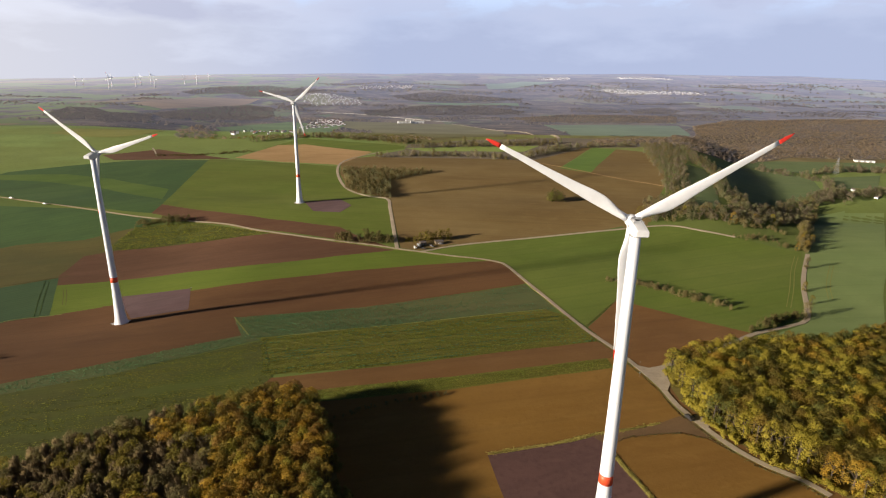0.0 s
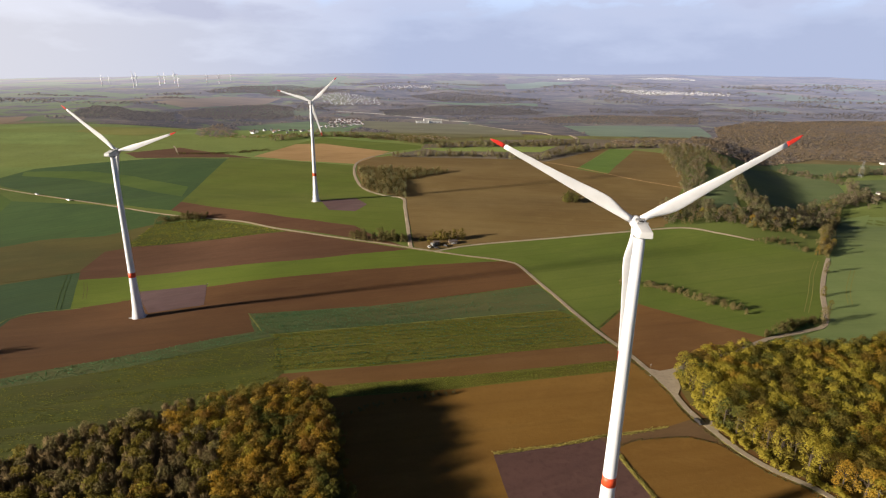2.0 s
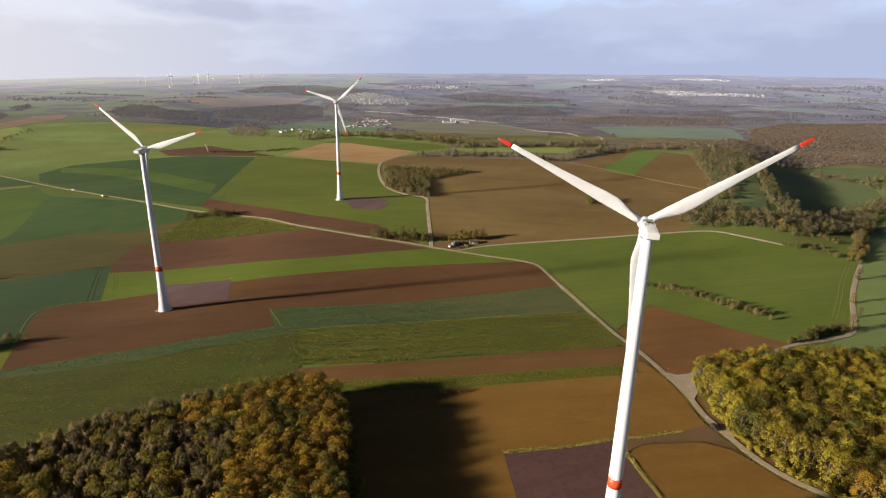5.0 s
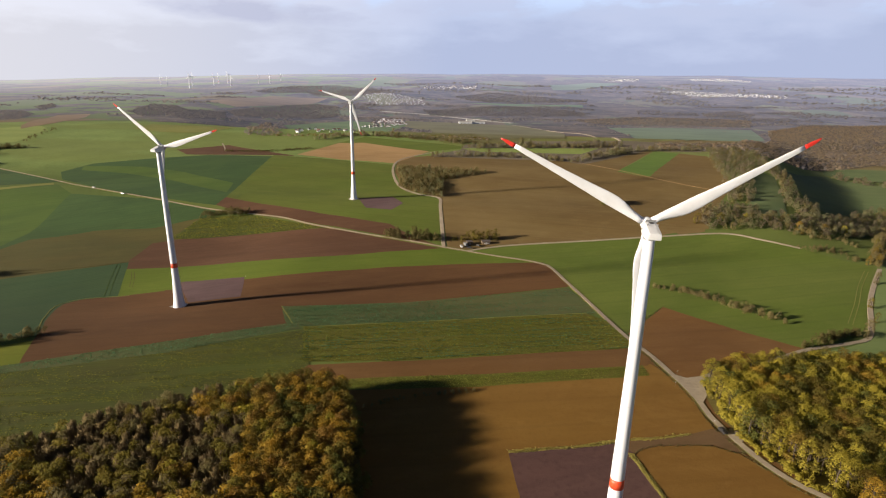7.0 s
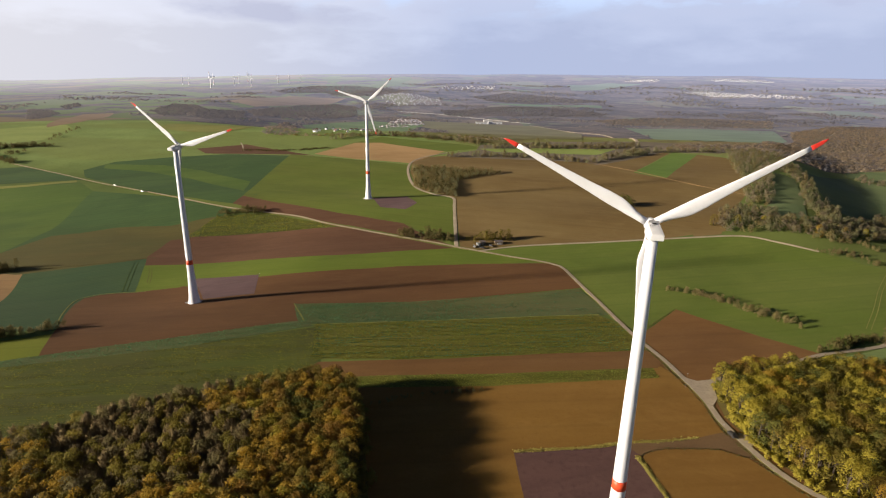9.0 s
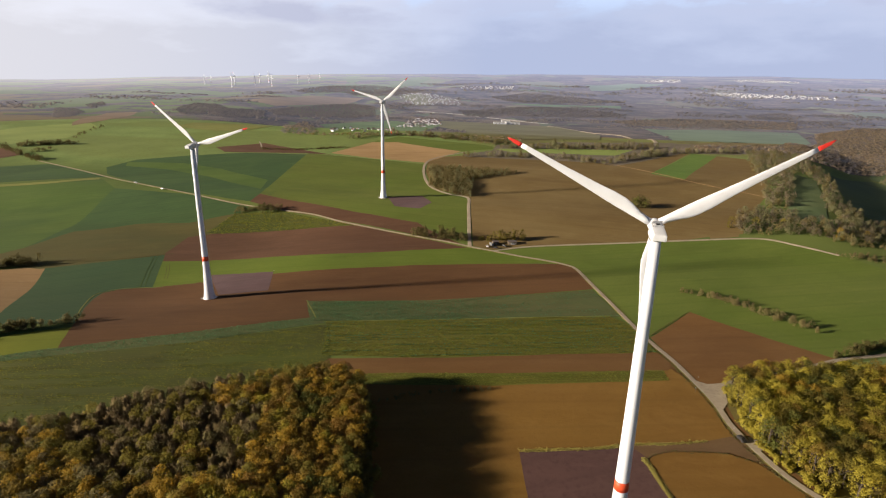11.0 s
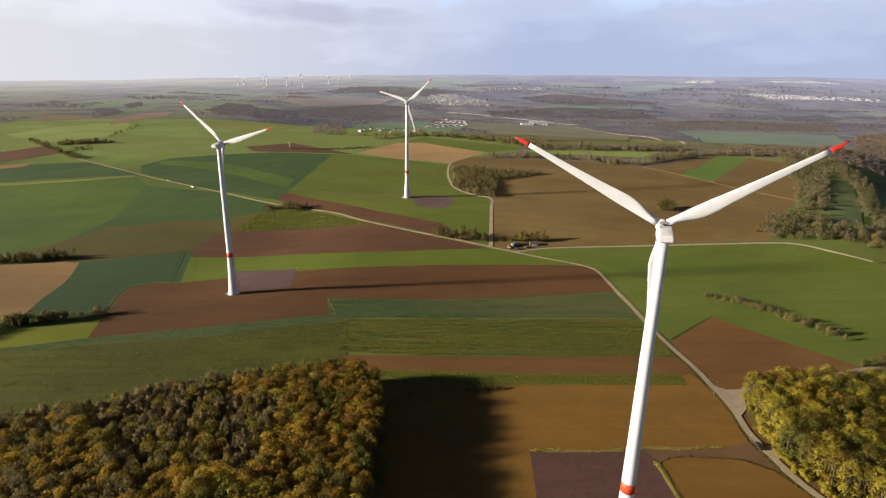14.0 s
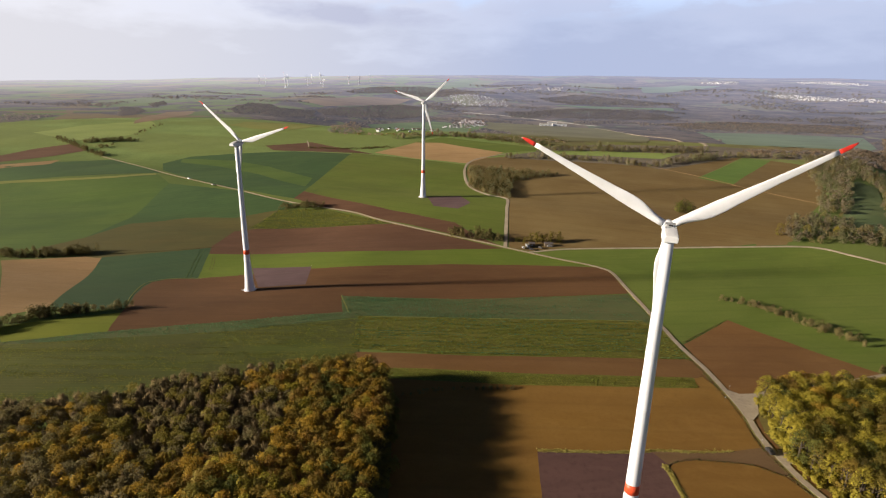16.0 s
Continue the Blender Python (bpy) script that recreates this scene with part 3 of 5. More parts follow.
sheet("field_green_upper", [(187, 726), (278, 898), (311, 885), (221, 700)], M_fresh, G0 + .08, "bright green strip between tilled fields")
sheet("field_brown_upper", [(221, 700), (311, 885), (357, 862), (317, 725), (282, 648)], M_ochre_far, G0 + .05, "brown tilled field at the wood's edge")
sheet("field_brown_wood_edge", [(293, 770), (341, 797), (309, 668), (267, 590), (241, 543), (223, 501), (198, 492), (206, 552)], M_ochre_far, G0 + .02, "ochre-brown tilled land reaching the wood's edge")
sheet("field_brown_corner", [(110, 287), (142, 334), (201, 279), (186, 269), (132, 236), (123, 227), (118, 240)], M_brown, G0 + .04, "reddish-brown ploughed corner field")
sheet("field_meadow_east", [(466, 627), (558, 633), (243, 235), (230, 251), (212, 261), (199, 268), (210, 277), (228, 286), (245, 296), (333, 433)], M_meadow, G0, "blue-green meadow east of the lane")
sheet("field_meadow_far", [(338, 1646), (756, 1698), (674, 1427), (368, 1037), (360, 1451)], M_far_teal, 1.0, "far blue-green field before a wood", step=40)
sheet("field_hollow", [(446, 806), (519, 865), (562, 839), (578, 801), (542, 727), (500, 696), (400, 621), (382, 638), (403, 723), (422, 807)], M_hollow, 0.4, "green field in the wooded hollow")
sheet("field_hollow_low", [(416, 559), (460, 615), (516, 638), (456, 563), (373, 486)], M_meadow, 0.4, "green meadow patch among trees")
sheet("field_hollow_upper", [(547, 931), (615, 946), (791, 934), (753, 885), (604, 838), (524, 876)], M_hollow, 0.4, "pale green meadow across the valley floor", step=25)
sheet("field_hollow_east", [(615, 816), (705, 833), (630, 740), (569, 737)], M_hollow, 0.5, "pale green valley meadow by a farm", step=25)
sheet("field_hollow_small", [(300, 600), (335, 690), (370, 760), (383, 731), (354, 637), (321, 557), (299, 555)], M_hollow, 0.4, "small shaded meadow between tree belts")
sheet("field_yellow_far", [(-640, 985), (-650, 1075), (-560, 1090), (-470, 1060), (-478, 985), (-510, 948), (-560, 955)], M_yellow, 0.7, "yellowing field on the far slope", step=14)
sheet("scrub_floor", [(785, 1667), (1038, 1913), (1313, 1980), (1606, 1976), (822, 973), (749, 969), (660, 988), (490, 877), (400, 906), (294, 921), (300, 979), (445, 1017), (690, 1430)], M_scrubland, 0.3, "brown scrubby floor of the valley wood", "forest floor", 40)
sheet("scrub_slope", [(-19, 909), (82, 963), (246, 1008), (371, 993), (350, 904), (268, 901), (233, 862), (149, 769), (125, 790), (-56, 795), (-66, 813), (-23, 857)], M_scrubland, 0.3, "brown scrubby slope behind the tilled hill", "scrub", 14)
sheet("field_strip_pale", [(-22, 872), (25, 887), (115, 901), (193, 909), (158, 855), (76, 852), (7, 850)], M_pasture, 0.35, "pale green strip between two belts of scrub", step=14)
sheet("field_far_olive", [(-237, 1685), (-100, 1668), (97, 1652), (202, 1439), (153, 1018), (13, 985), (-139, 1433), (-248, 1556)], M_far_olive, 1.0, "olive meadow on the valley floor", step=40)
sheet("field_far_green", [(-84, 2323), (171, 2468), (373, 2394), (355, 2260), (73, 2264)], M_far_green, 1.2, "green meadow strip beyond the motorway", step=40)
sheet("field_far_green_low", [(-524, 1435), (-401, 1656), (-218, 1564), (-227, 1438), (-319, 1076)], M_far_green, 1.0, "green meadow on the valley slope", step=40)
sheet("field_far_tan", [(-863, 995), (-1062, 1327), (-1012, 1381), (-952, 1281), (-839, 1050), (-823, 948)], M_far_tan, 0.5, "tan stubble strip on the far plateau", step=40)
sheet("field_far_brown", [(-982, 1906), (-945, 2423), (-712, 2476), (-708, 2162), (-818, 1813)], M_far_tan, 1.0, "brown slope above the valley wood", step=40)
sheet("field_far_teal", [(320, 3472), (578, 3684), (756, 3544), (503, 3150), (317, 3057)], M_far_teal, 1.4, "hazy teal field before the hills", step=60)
sheet("field_plough_west", [(-762, 617), (-756, 665), (-729, 710), (-667, 675), (-684, 637), (-721, 583)], M_plough_dark, 0.3, "dark ploughed field beyond the lane", step=25)
sheet("field_tan_stripe_west", [(-701, 567), (-654, 618), (-644, 591), (-678, 548)], M_tan, 0.3, "pale stubble stripe on the plateau", step=25)
sheet("field_bright_west", [(-897, 791), (-896, 899), (-825, 998), (-765, 943), (-718, 816), (-749, 730)], M_pasture, 0.3, "bright green sward on the plateau", step=25)
sheet("field_path_west", [(-628, 506), (-566, 526), (-508, 552), (-472, 582), (-464, 572), (-502, 545), (-559, 519), (-620, 499)], M_yellow, 0.25, "pale grassy path between green fields", "path", 20)
sheet("field_red_turbine", [(-201, 228), (-211, 246), (-222, 262), (-234, 283), (-238, 295), (-233, 304), (-225, 309), (-214, 313), (-183, 335), (-143, 350), (-48, 390), (71, 411), (77, 398), (86, 361), (-24, 318), (-94, 301), (-81, 274), (-134, 239), (-189, 207)], M_plough_red, G0 + .02, "reddish-brown ploughed field round the turbine")
sheet("field_green_strip", [(-242, 364), (-203, 375), (-95, 403), (-10, 437), (11, 429), (58, 412), (-48, 383), (-141, 348), (-215, 314)], M_green_bright, G0 + .04, "bright green strip of young cereal")
sheet("field_dark_plough", [(-242, 364), (-253, 383), (-260, 429), (-242, 442), (-123, 475), (-59, 453), (-10, 437), (-95, 403), (-203, 375)], M_plough_dark, G0 + .05, "dark brown freshly ploughed field")
sheet("field_triangle", [(-253, 441), (-250, 491), (-203, 503), (-123, 476), (-242, 442)], M_wedge, G0 + .07, "textured green wedge of cover crop")
sheet("field_dark_strip", [(-251, 523), (-251, 548), (-143, 513), (-65, 490), (-50, 473), (-15, 444), (-60, 460), (-135, 485), (-204, 506)], M_plough_dark, G0 + .05, "dark reddish ploughed strip along the lane")
sheet("field_teal", [(-97, 300), (-24, 318), (85, 359), (98, 317), (-1, 290), (-81, 267)], M_teal, G0 + .04, "blue-green brassica field in rows")
sheet("field_cover_crop", [(-58, 225), (-72, 268), (-1, 290), (89, 317), (101, 307), (110, 266), (2, 235)], M_mustard, G0 + .06, "yellow-green cover crop in rough rows")
sheet("field_brown_strip", [(-56, 222), (2, 235), (110, 266), (115, 253), (110, 244), (29, 224), (-30, 213), (-60, 192)], M_brown_dark, G0 + .03, "brown tilled strip of soil")
sheet("field_green_ribbon", [(-30, 213), (29, 224), (108, 244), (108, 233), (29, 213), (-29, 203), (-46, 198), (-50, 207)], M_mustard, G0 + .05, "narrow ribbon of leafy cover crop")
sheet("field_ochre_near", [(-30, 206), (29, 213), (112, 246), (121, 229), (123, 192), (115, 187), (93, 182), (43, 169), (47, 146), (56, 62), (-14, 62)], M_ochre, G0, "ochre-brown stubble field beside the wood")
sheet("field_ochre_corner", [(87, 173), (91, 176), (98, 179), (111, 181), (119, 181), (127, 178), (136, 167), (149, 153), (183, 99), (130, 62), (94, 140), (89, 164)], M_ochre, G0, "ochre-brown tilled field by the lane")
sheet("forest_floor_west", [(-180, 108), (-158, 125), (-123, 145), (-106, 162), (-66, 187), (-28, 195), (-20, 180), (-12, 155), (-5, 130), (-4, 90), (-140, 70)], M_litter, G0, "brown leaf litter under the western wood", "forest floor")
sheet("forest_floor_east", [(128, 216), (130, 228), (145, 235), (193, 238), (226, 244), (290, 266), (250, 165), (200, 105), (176, 116), (160, 146), (150, 159), (142, 170), (136, 180), (131, 194), (128, 204)], M_litter, G0, "brown leaf litter under the eastern wood", "forest floor")
sheet("crane_pad", [(41, 168), (67, 174), (83, 179), (88, 173), (89, 164), (93, 148), (110, 62), (50, 62), (44, 146)], M_pad_dark, G0 + .05, "purple-grey crushed slate crane pad", "crane pad")
sheet("crane_pad_west", [(-188, 343), (-144, 352), (-137, 333), (-130, 315), (-160, 304)], M_pad, G0 + .06, "purple-grey slate crane pad by the turbine", "crane pad")
sheet("access_track", [(80, 176), (83, 180), (99, 184), (112, 188), (122, 193), (127, 191), (129, 186), (131, 180), (127, 178), (119, 182), (111, 181), (98, 179), (91, 176), (87, 172), (82, 172)], M_dirt, G0 + .03, "dusty grey access track to the pad", "track")

sheet("field_teal_ribbon", [(-81, 274), (-72, 266), (-127, 226), (-205, 190), (-250, 170), (-232, 181), (-189, 207), (-134, 239)], M_teal, G0 + .04, "narrow blue-green crop strip along ploughed soil")
sheet("field_cover_crop_west", [(-68, 266), (-54, 223), (-64, 193), (-60, 186), (-120, 150), (-200, 110), (-290, 110), (-250, 170), (-205, 190), (-127, 226)], M_wedge, G0 + .03, "wide yellow-green cover crop field beside the wood")
sheet("crane_pad_far", [(-111, 561), (-78, 575), (-62, 550), (-71, 528), (-96, 531)], M_pad, G0 + .05, "small purple-grey slate crane pad", "crane pad")
sheet("junction", [(119, 237), (122, 224), (125, 211), (129, 218), (131, 229), (133, 236), (125, 233)], M_track, 0.34, "pale concrete widening where two lanes meet", "lane junction", 4.0)
sheet("lane_widening", [(129, 194), (131, 194), (134, 190), (133, 187), (130, 184), (129, 187)], M_track, 0.30, "pale worn widening of the lane by a wood entrance", "lane junction", 4.0)

# ---- lanes ----
LANE = [(-618, 649), (-519, 611), (-410, 564), (-326, 536), (-255, 514), (-204, 505), (-170, 498), (-135, 482), (-96, 468), (-60, 457), (-30, 448), (-8, 439), (11, 432), (36, 422), (58, 415), (71, 408), (77, 400), (85, 372), (96, 334), (102, 310), (108, 282), (115, 256), (119, 237), (122, 224), (124, 213), (125, 201), (129, 187), (135, 172), (142, 162), (150, 155), (155, 147)]
strip("verge_main", LANE, 3.5, M_verge, 0.22, "rough grass verge along the lane", "verge", 0.25)
strip("lane_main", LANE, 2.7, M_track, 0.27, "pale concrete farm lane")
strip("lane_turbine", [(-9, 440), (-16, 494), (-22, 540), (-28, 579), (-50, 591), (-71, 612), (-85, 642), (-98, 692), (-102, 740), (-91, 787), (-60, 837)], 3.3, M_track, 0.275, "pale gravel lane curving past a copse")
strip("lane_east", [(11, 432), (37, 447), (71, 458), (113, 469), (150, 479), (181, 487), (240, 500), (268, 489), (293, 474)], 2.8, M_track, 0.275, "narrow pale field track")
strip("lane_wood", [(333, 433), (304, 392), (281, 357), (261, 322), (246, 300), (231, 291), (213, 283), (199, 276), (170, 256), (142, 241), (128, 231)], 3.2, M_track, 0.275, "pale lane between green fields")


def wheel_tracks(line, gap):
    """A pair of tractor tramlines pressed into a crop."""
    for side in (-gap / 2, gap / 2):
        pts = []
        for i, (x, y) in enumerate(line):
            (x0, y0), (x1, y1) = line[max(i - 1, 0)], line[min(i + 1, len(line) - 1)]
            n = math.hypot(x1 - x0, y1 - y0)
            pts.append((x - side * (y1 - y0) / n, y + side * (x1 - x0) / n))
        strip("wheel_track", pts, 0.55, M_yellow, 0.14, "pale wheel track pressed into the green crop", "wheel track", 0.3)


wheel_tracks([(319, 426), (295, 392), (272, 356), (249, 322)], 2.4)
wheel_tracks([(-219, 364), (-212, 349), (-200, 328)], 2.4)
wheel_tracks([(334, 405), (302, 362), (286, 336)], 2.4)
strip("crop_path", [(-72, 268), (-38, 279), (-1, 290), (45, 304), (92, 317)], 1.1, M_yellow, 0.2, "pale grassy path between two crops", "path", 0.4)
strip("field_edge", [(-97, 301), (-93, 294), (-86, 283), (-80, 273)], 0.9, M_yellow, 0.2, "pale grassy edge of a ploughed field", "field edge", 0.4)
strip("field_edge", [(-208, 316), (-225, 310), (-234, 305), (-240, 295), (-236, 282), (-223, 260), (-212, 245)], 0.7, M_yellow, 0.15, "pale grassy edge round a ploughed corner", "field edge", 0.5)
strip("field_edge", [(-245, 384), (-270, 368), (-295, 354), (-317, 341)], 0.9, M_olive, 0.2, "dry grassy balk between two fields", "field edge", 0.5)
for a, b in (((-247, 380), (-213, 318)), ((-254, 376), (-221, 314))):
    for side in (0.0, 2.0):
        strip("wheel_track", [(a[0] - side, a[1] - side), ((a[0] + b[0]) / 2 - side - 0.5, (a[1] + b[1]) / 2 - side), (b[0] - side, b[1] - side)], 0.3, M_green_west, 0.15, "narrow wheel track through a blue-green crop", "wheel track", 0.6)
for side in (0.0, 2.2):
    strip("wheel_track", [(-235 + side, 360), (-226 + side, 346), (-217 + side, 330)], 0.4, M_olive, 0.16, "narrow wheel track through young cereal", "wheel track", 0.5)
strip("lane_hill", [(113, 820), (173, 753), (238, 686), (297, 642)], 2.6, M_tan, 0.22, "faint grassy track over the hill")
strip("motorway", [(-394, 2064), (-305, 2010), (-183, 1962), (-101, 1890), (11, 1787), (80, 1758)], 7, M_concrete, 0.8, "distant pale motorway crossing the valley", "motorway")
strip("lane_valley", [(77, 1665), (176, 1501), (265, 1402), (247, 1007)], 6, M_track, 0.6, "distant pale road through meadows")
strip("lane_short", [(-402, 855), (-385, 826), (-363, 784)], 2.2, M_track, 0.25, "short pale track on the plateau")
strip("weed_verge_pad", [(41, 169), (53, 172), (67, 175), (83, 180.5), (99, 184)], 1.6, M_weeds, 0.18, "pale weedy strip along the crane pad", "verge", 0.4)
strip("weed_verge_corner", [(86.5, 173), (88, 168), (89.5, 162), (92, 153), (95, 142)], 2.4, M_weeds, 0.18, "yellow weedy strip beside the crane pad", "verge", 0.4)

# ---- wind turbines ----
def lathe(profile, segs=28):
    """A solid turned about z from (radius, height) pairs."""
    bm = bmesh.new()
    rings = []
    for r, z in profile:
        rings.append([bm.verts.new((r * math.cos(2 * math.pi * i / segs), r * math.sin(2 * math.pi * i / segs), z)) for i in range(segs)])
    for a, b in zip(rings, rings[1:]):
        for i in range(segs):
            bm.faces.new((a[i], a[(i + 1) % segs], b[(i + 1) % segs], b[i]))
    bm.faces.new(rings[0][::-1])
    bm.faces.new(rings[-1])
    return bm


def box(size, at=(0, 0, 0), bevel=0.0, taper=1.0, segs=2):
    bm = bmesh.new()
    bmesh.ops.create_cube(bm, size=1.0)
    for v in bm.verts:
        k = taper if v.co.z > 0 else 1.0
        v.co = Vector((v.co.x * size[0] * k, v.co.y * size[1] * k, v.co.z * size[2])) + Vector(at)
    if bevel:
        bmesh.ops.bevel(bm, geom=bm.edges[:], offset=bevel, segments=segs, affect="EDGES", profile=0.5)
    return bm


def tube(a, b, r0, r1, segs=8):
    """A straight tapered bar from a to b."""
    bm = bmesh.new()
    a, b = Vector(a), Vector(b)
    bmesh.ops.create_cone(bm, cap_ends=True, segments=segs, radius1=r0, radius2=r1, depth=(b - a).length)
    bm.transform(Matrix.Translation((a + b) / 2) @ (b - a).to_track_quat("Z", "Y").to_matrix().to_4x4())
    return bm


TOWER = [(4.1, 0.0), (3.9, 0.5), (3.5, 1.5), (3.1, 4.0), (2.75, 8.0), (2.4, 14.0), (2.05, 22.0), (1.88, 30.0), (1.70, 50.0), (1.50, 75.0), (1.30, 98.6)]


def tower_radius(z):
    return float(np.interp(z, [p[1] for p in TOWER], [p[0] for p in TOWER]))


def section(s, length):
    """Chord, thickness and twist of a blade at the share s of its length."""
    chord = float(np.interp(s, (0, 0.04, 0.09, 0.15, 0.21, 0.28, 0.38, 0.6, 0.85, 0.96, 1), (1.8, 1.8, 2.15, 2.9, 3.3, 3.2, 2.65, 1.85, 1.25, 0.9, 0.2)))
    thick = float(np.interp(s, (0, 0.04, 0.10, 0.20, 0.35, 0.6, 1), (1.9, 1.85, 1.45, 0.95, 0.6, 0.36, 0.08)))
    twist = float(np.interp(s, (0, 0.2, 0.5, 1), (16, 11, 4, 0)))
    return chord, thick, twist


def blade_mesh(s0, s1, length, root, n=14, ring=14, girth=1.0):
    bm = bmesh.new()
    rings = []
    for j in range(n + 1):
        s = s0 + (s1 - s0) * j / n
        chord, thick, twist = section(s, length)
        chord, thick = chord * girth, thick * girth
        air = min(1.0, max(0.0, (s - 0.04) / 0.14))
        row = []
        for i in range(ring):
            a = 2 * math.pi * i / ring
            cx, cy = math.cos(a), math.sin(a)
            x = -chord * (0.5 * cx - 0.20 * air)
            y = thick * 0.5 * cy * (1 - air * 0.55 * (0.5 - 0.5 * cx))
            q = radians(twist)
            row.append(bm.verts.new((x * math.cos(q) + y * math.sin(q), -x * math.sin(q) + y * math.cos(q) + 0.9 * s * s, root + s * length)))
        rings.append(row)
    for a, b in zip(rings, rings[1:]):
        for i in range(ring):
            bm.faces.new((a[i], a[(i + 1) % ring], b[(i + 1) % ring], b[i]))
    bm.faces.new(rings[0][::-1])
    bm.faces.new(rings[-1])
    bmesh.ops.recalc_face_normals(bm, faces=bm.faces[:])
    return bm


def wind_turbine(x, y, z, yaw, phase, radius, label, detail=True, group="wind turbines on the plateau", tall=1.0, girth=1.0):
    root = thing("wind_turbine", label, "wind turbine", group)
    if detail:
        part("foundation", lathe([(5.2, -1.2), (5.2, 0.18), (4.9, 0.32), (4.2, 0.34)], 36), M_concrete, root, "pale concrete foundation ring", True)
    part("tower", lathe([(r * girth, q) for r, q in [(TOWER[0][0], -1.0)] + TOWER], 36 if detail else 10), M_tower, root, smooth=True)
    band = [(tower_radius(q) * girth + 0.02, q) for q in (26.7, 28.2, 29.7)]
    part("warning_band", lathe(band, 36), M_orange, root, "red-orange warning band round the tower", True)
    if detail:
        for q in (30.0, 53.0, 76.0):
            part("flange", lathe([(tower_radius(q) + 0.012, q - 0.09), (tower_radius(q) + 0.012, q + 0.09)], 36), M_nacelle, root, smooth=True)
        a = radians(215)
        door = box((0.16, 1.0, 2.1), (0, 0, 0), 0.04)
        door.transform(Matrix.Translation((3.36 * math.cos(a), 3.36 * math.sin(a), 2.2)) @ pose(0, 0, 0, 0, -6, 215))
        part("door", door, M_grey, root, "grey steel service door")
        stair = box((1.8, 1.2, 0.12), (0, 0, 0), 0.02)
        stair.transform(Matrix.Translation((4.6 * math.cos(a), 4.6 * math.sin(a), 1.05)) @ pose(0, 0, 0, 0, 0, 215))
        part("landing", stair, M_grey, root, "grey steel door landing")
    # machine house: a boxy shell with a sloped tail and rounded roof
    nac = bmesh.new()
    prof = []
    for py, w, lo, hi in ((3.1, 1.25, -1.2, 1.4), (2.5, 1.55, -1.5, 1.7), (0.6, 1.65, -1.6, 1.65), (-2.4, 1.65, -1.6, 1.1), (-4.45, 1.6, -1.2, 0.62), (-4.75, 1.5, -1.0, 0.45)):
        ring = []
        for u, v in ((-1, 0.12), (-0.85, 0), (0.85, 0), (1, 0.12), (1, 0.78), (0.82, 0.97), (0.4, 1), (-0.4, 1), (-0.82, 0.97), (-1, 0.78)):
            ring.append(nac.verts.new((u * w, py, lo + (hi - lo) * v)))
        prof.append(ring)
    for r0, r1 in zip(prof, prof[1:]):
        for i in range(10):
            nac.faces.new((r0[i], r0[(i + 1) % 10], r1[(i + 1) % 10], r1[i]))
    nac.faces.new(prof[0][::-1])
    nac.faces.new(prof[-1])
    bmesh.ops.recalc_face_normals(nac, faces=nac.faces[:])
    nac.transform(Matrix.Translation((0, 0, 100.4)))
    shell = part("nacelle", nac, M_nacelle, root, "white boxy nacelle shell")
    if detail:
        part("yaw_collar", lathe([(1.5, 98.3), (1.6, 98.45), (1.6, 98.75)], 28), M_grey, root, smooth=True)
        part("roof_hatch", box((1.0, 1.1, 0.14), (0.1, 0.6, 102.1), 0.04), M_dark, shell, "black roof hatch")
        part("cooler", box((2.3, 0.35, 0.55), (0.1, 1.7, 102.3), 0.06), M_grey, shell, "grey roof cooler")
        for sx in (-1.1, 1.25):
            lamp = lathe([(0.13, 101.75), (0.13, 102.1), (0.09, 102.2)], 10)
            lamp.transform(Matrix.Translation((sx, -0.9, 0)))
            part("beacon", lamp, M_grey, shell, "small grey warning beacon")
        for sx in (-0.8, 0.9):
            part("wind_vane", tube((sx, -0.3, 101.8), (sx, -0.3, 103.0), 0.05, 0.03), M_grey, shell, "thin grey wind sensor mast")
        part("side_vent", box((0.06, 0.9, 0.5), (-1.66, 0.9, 100.5), 0.02), M_grey, shell, "dark grey side vent")
        tail = box((2.5, 0.06, 1.0), (0, 0, 0), 0.02)
        tail.transform(Matrix.Translation((0, -4.76, 100.15)))
        part("tail_panel", tail, M_nacelle, shell, "white rear panel")
    # rotor
    hub_at = Matrix.Translation((0, 4.6, 100.9)) @ pose(0, 0, 0, 4.5, 0, 0)
    hub = lathe([(1.05, -1.35), (1.5, -0.8), (1.62, 0.1), (1.45, 1.0), (0.95, 1.7), (0.35, 2.05)], 20)
    hub.transform(hub_at @ pose(0, 0, 0, -90, 0, 0))
    spinner = part("spinner", hub, M_blade, root, "white rounded rotor hub", True)
    length = radius - 1.2
    for k in range(3):
        turn = hub_at @ pose(0, 0, 0, 0, phase + 120 * k - 90, 0)
        bm = blade_mesh(0.0, 0.905, length, 1.2, 22 if detail else 8, 16 if detail else 6, girth)
        bm.transform(turn)
        bl = part("blade", bm, M_blade, root, "long white tapered rotor blade", True)
        bm = blade_mesh(0.905, 1.0, length, 1.2, 6 if detail else 2, 16 if detail else 6, girth)
        bm.transform(turn)
        part("blade_tip", bm, M_red, bl, "red painted blade tip", True)
    root.matrix_world = pose(x, y, z, 0, 0, yaw) @ Matrix.Diagonal((1, 1, tall, 1))
    return root


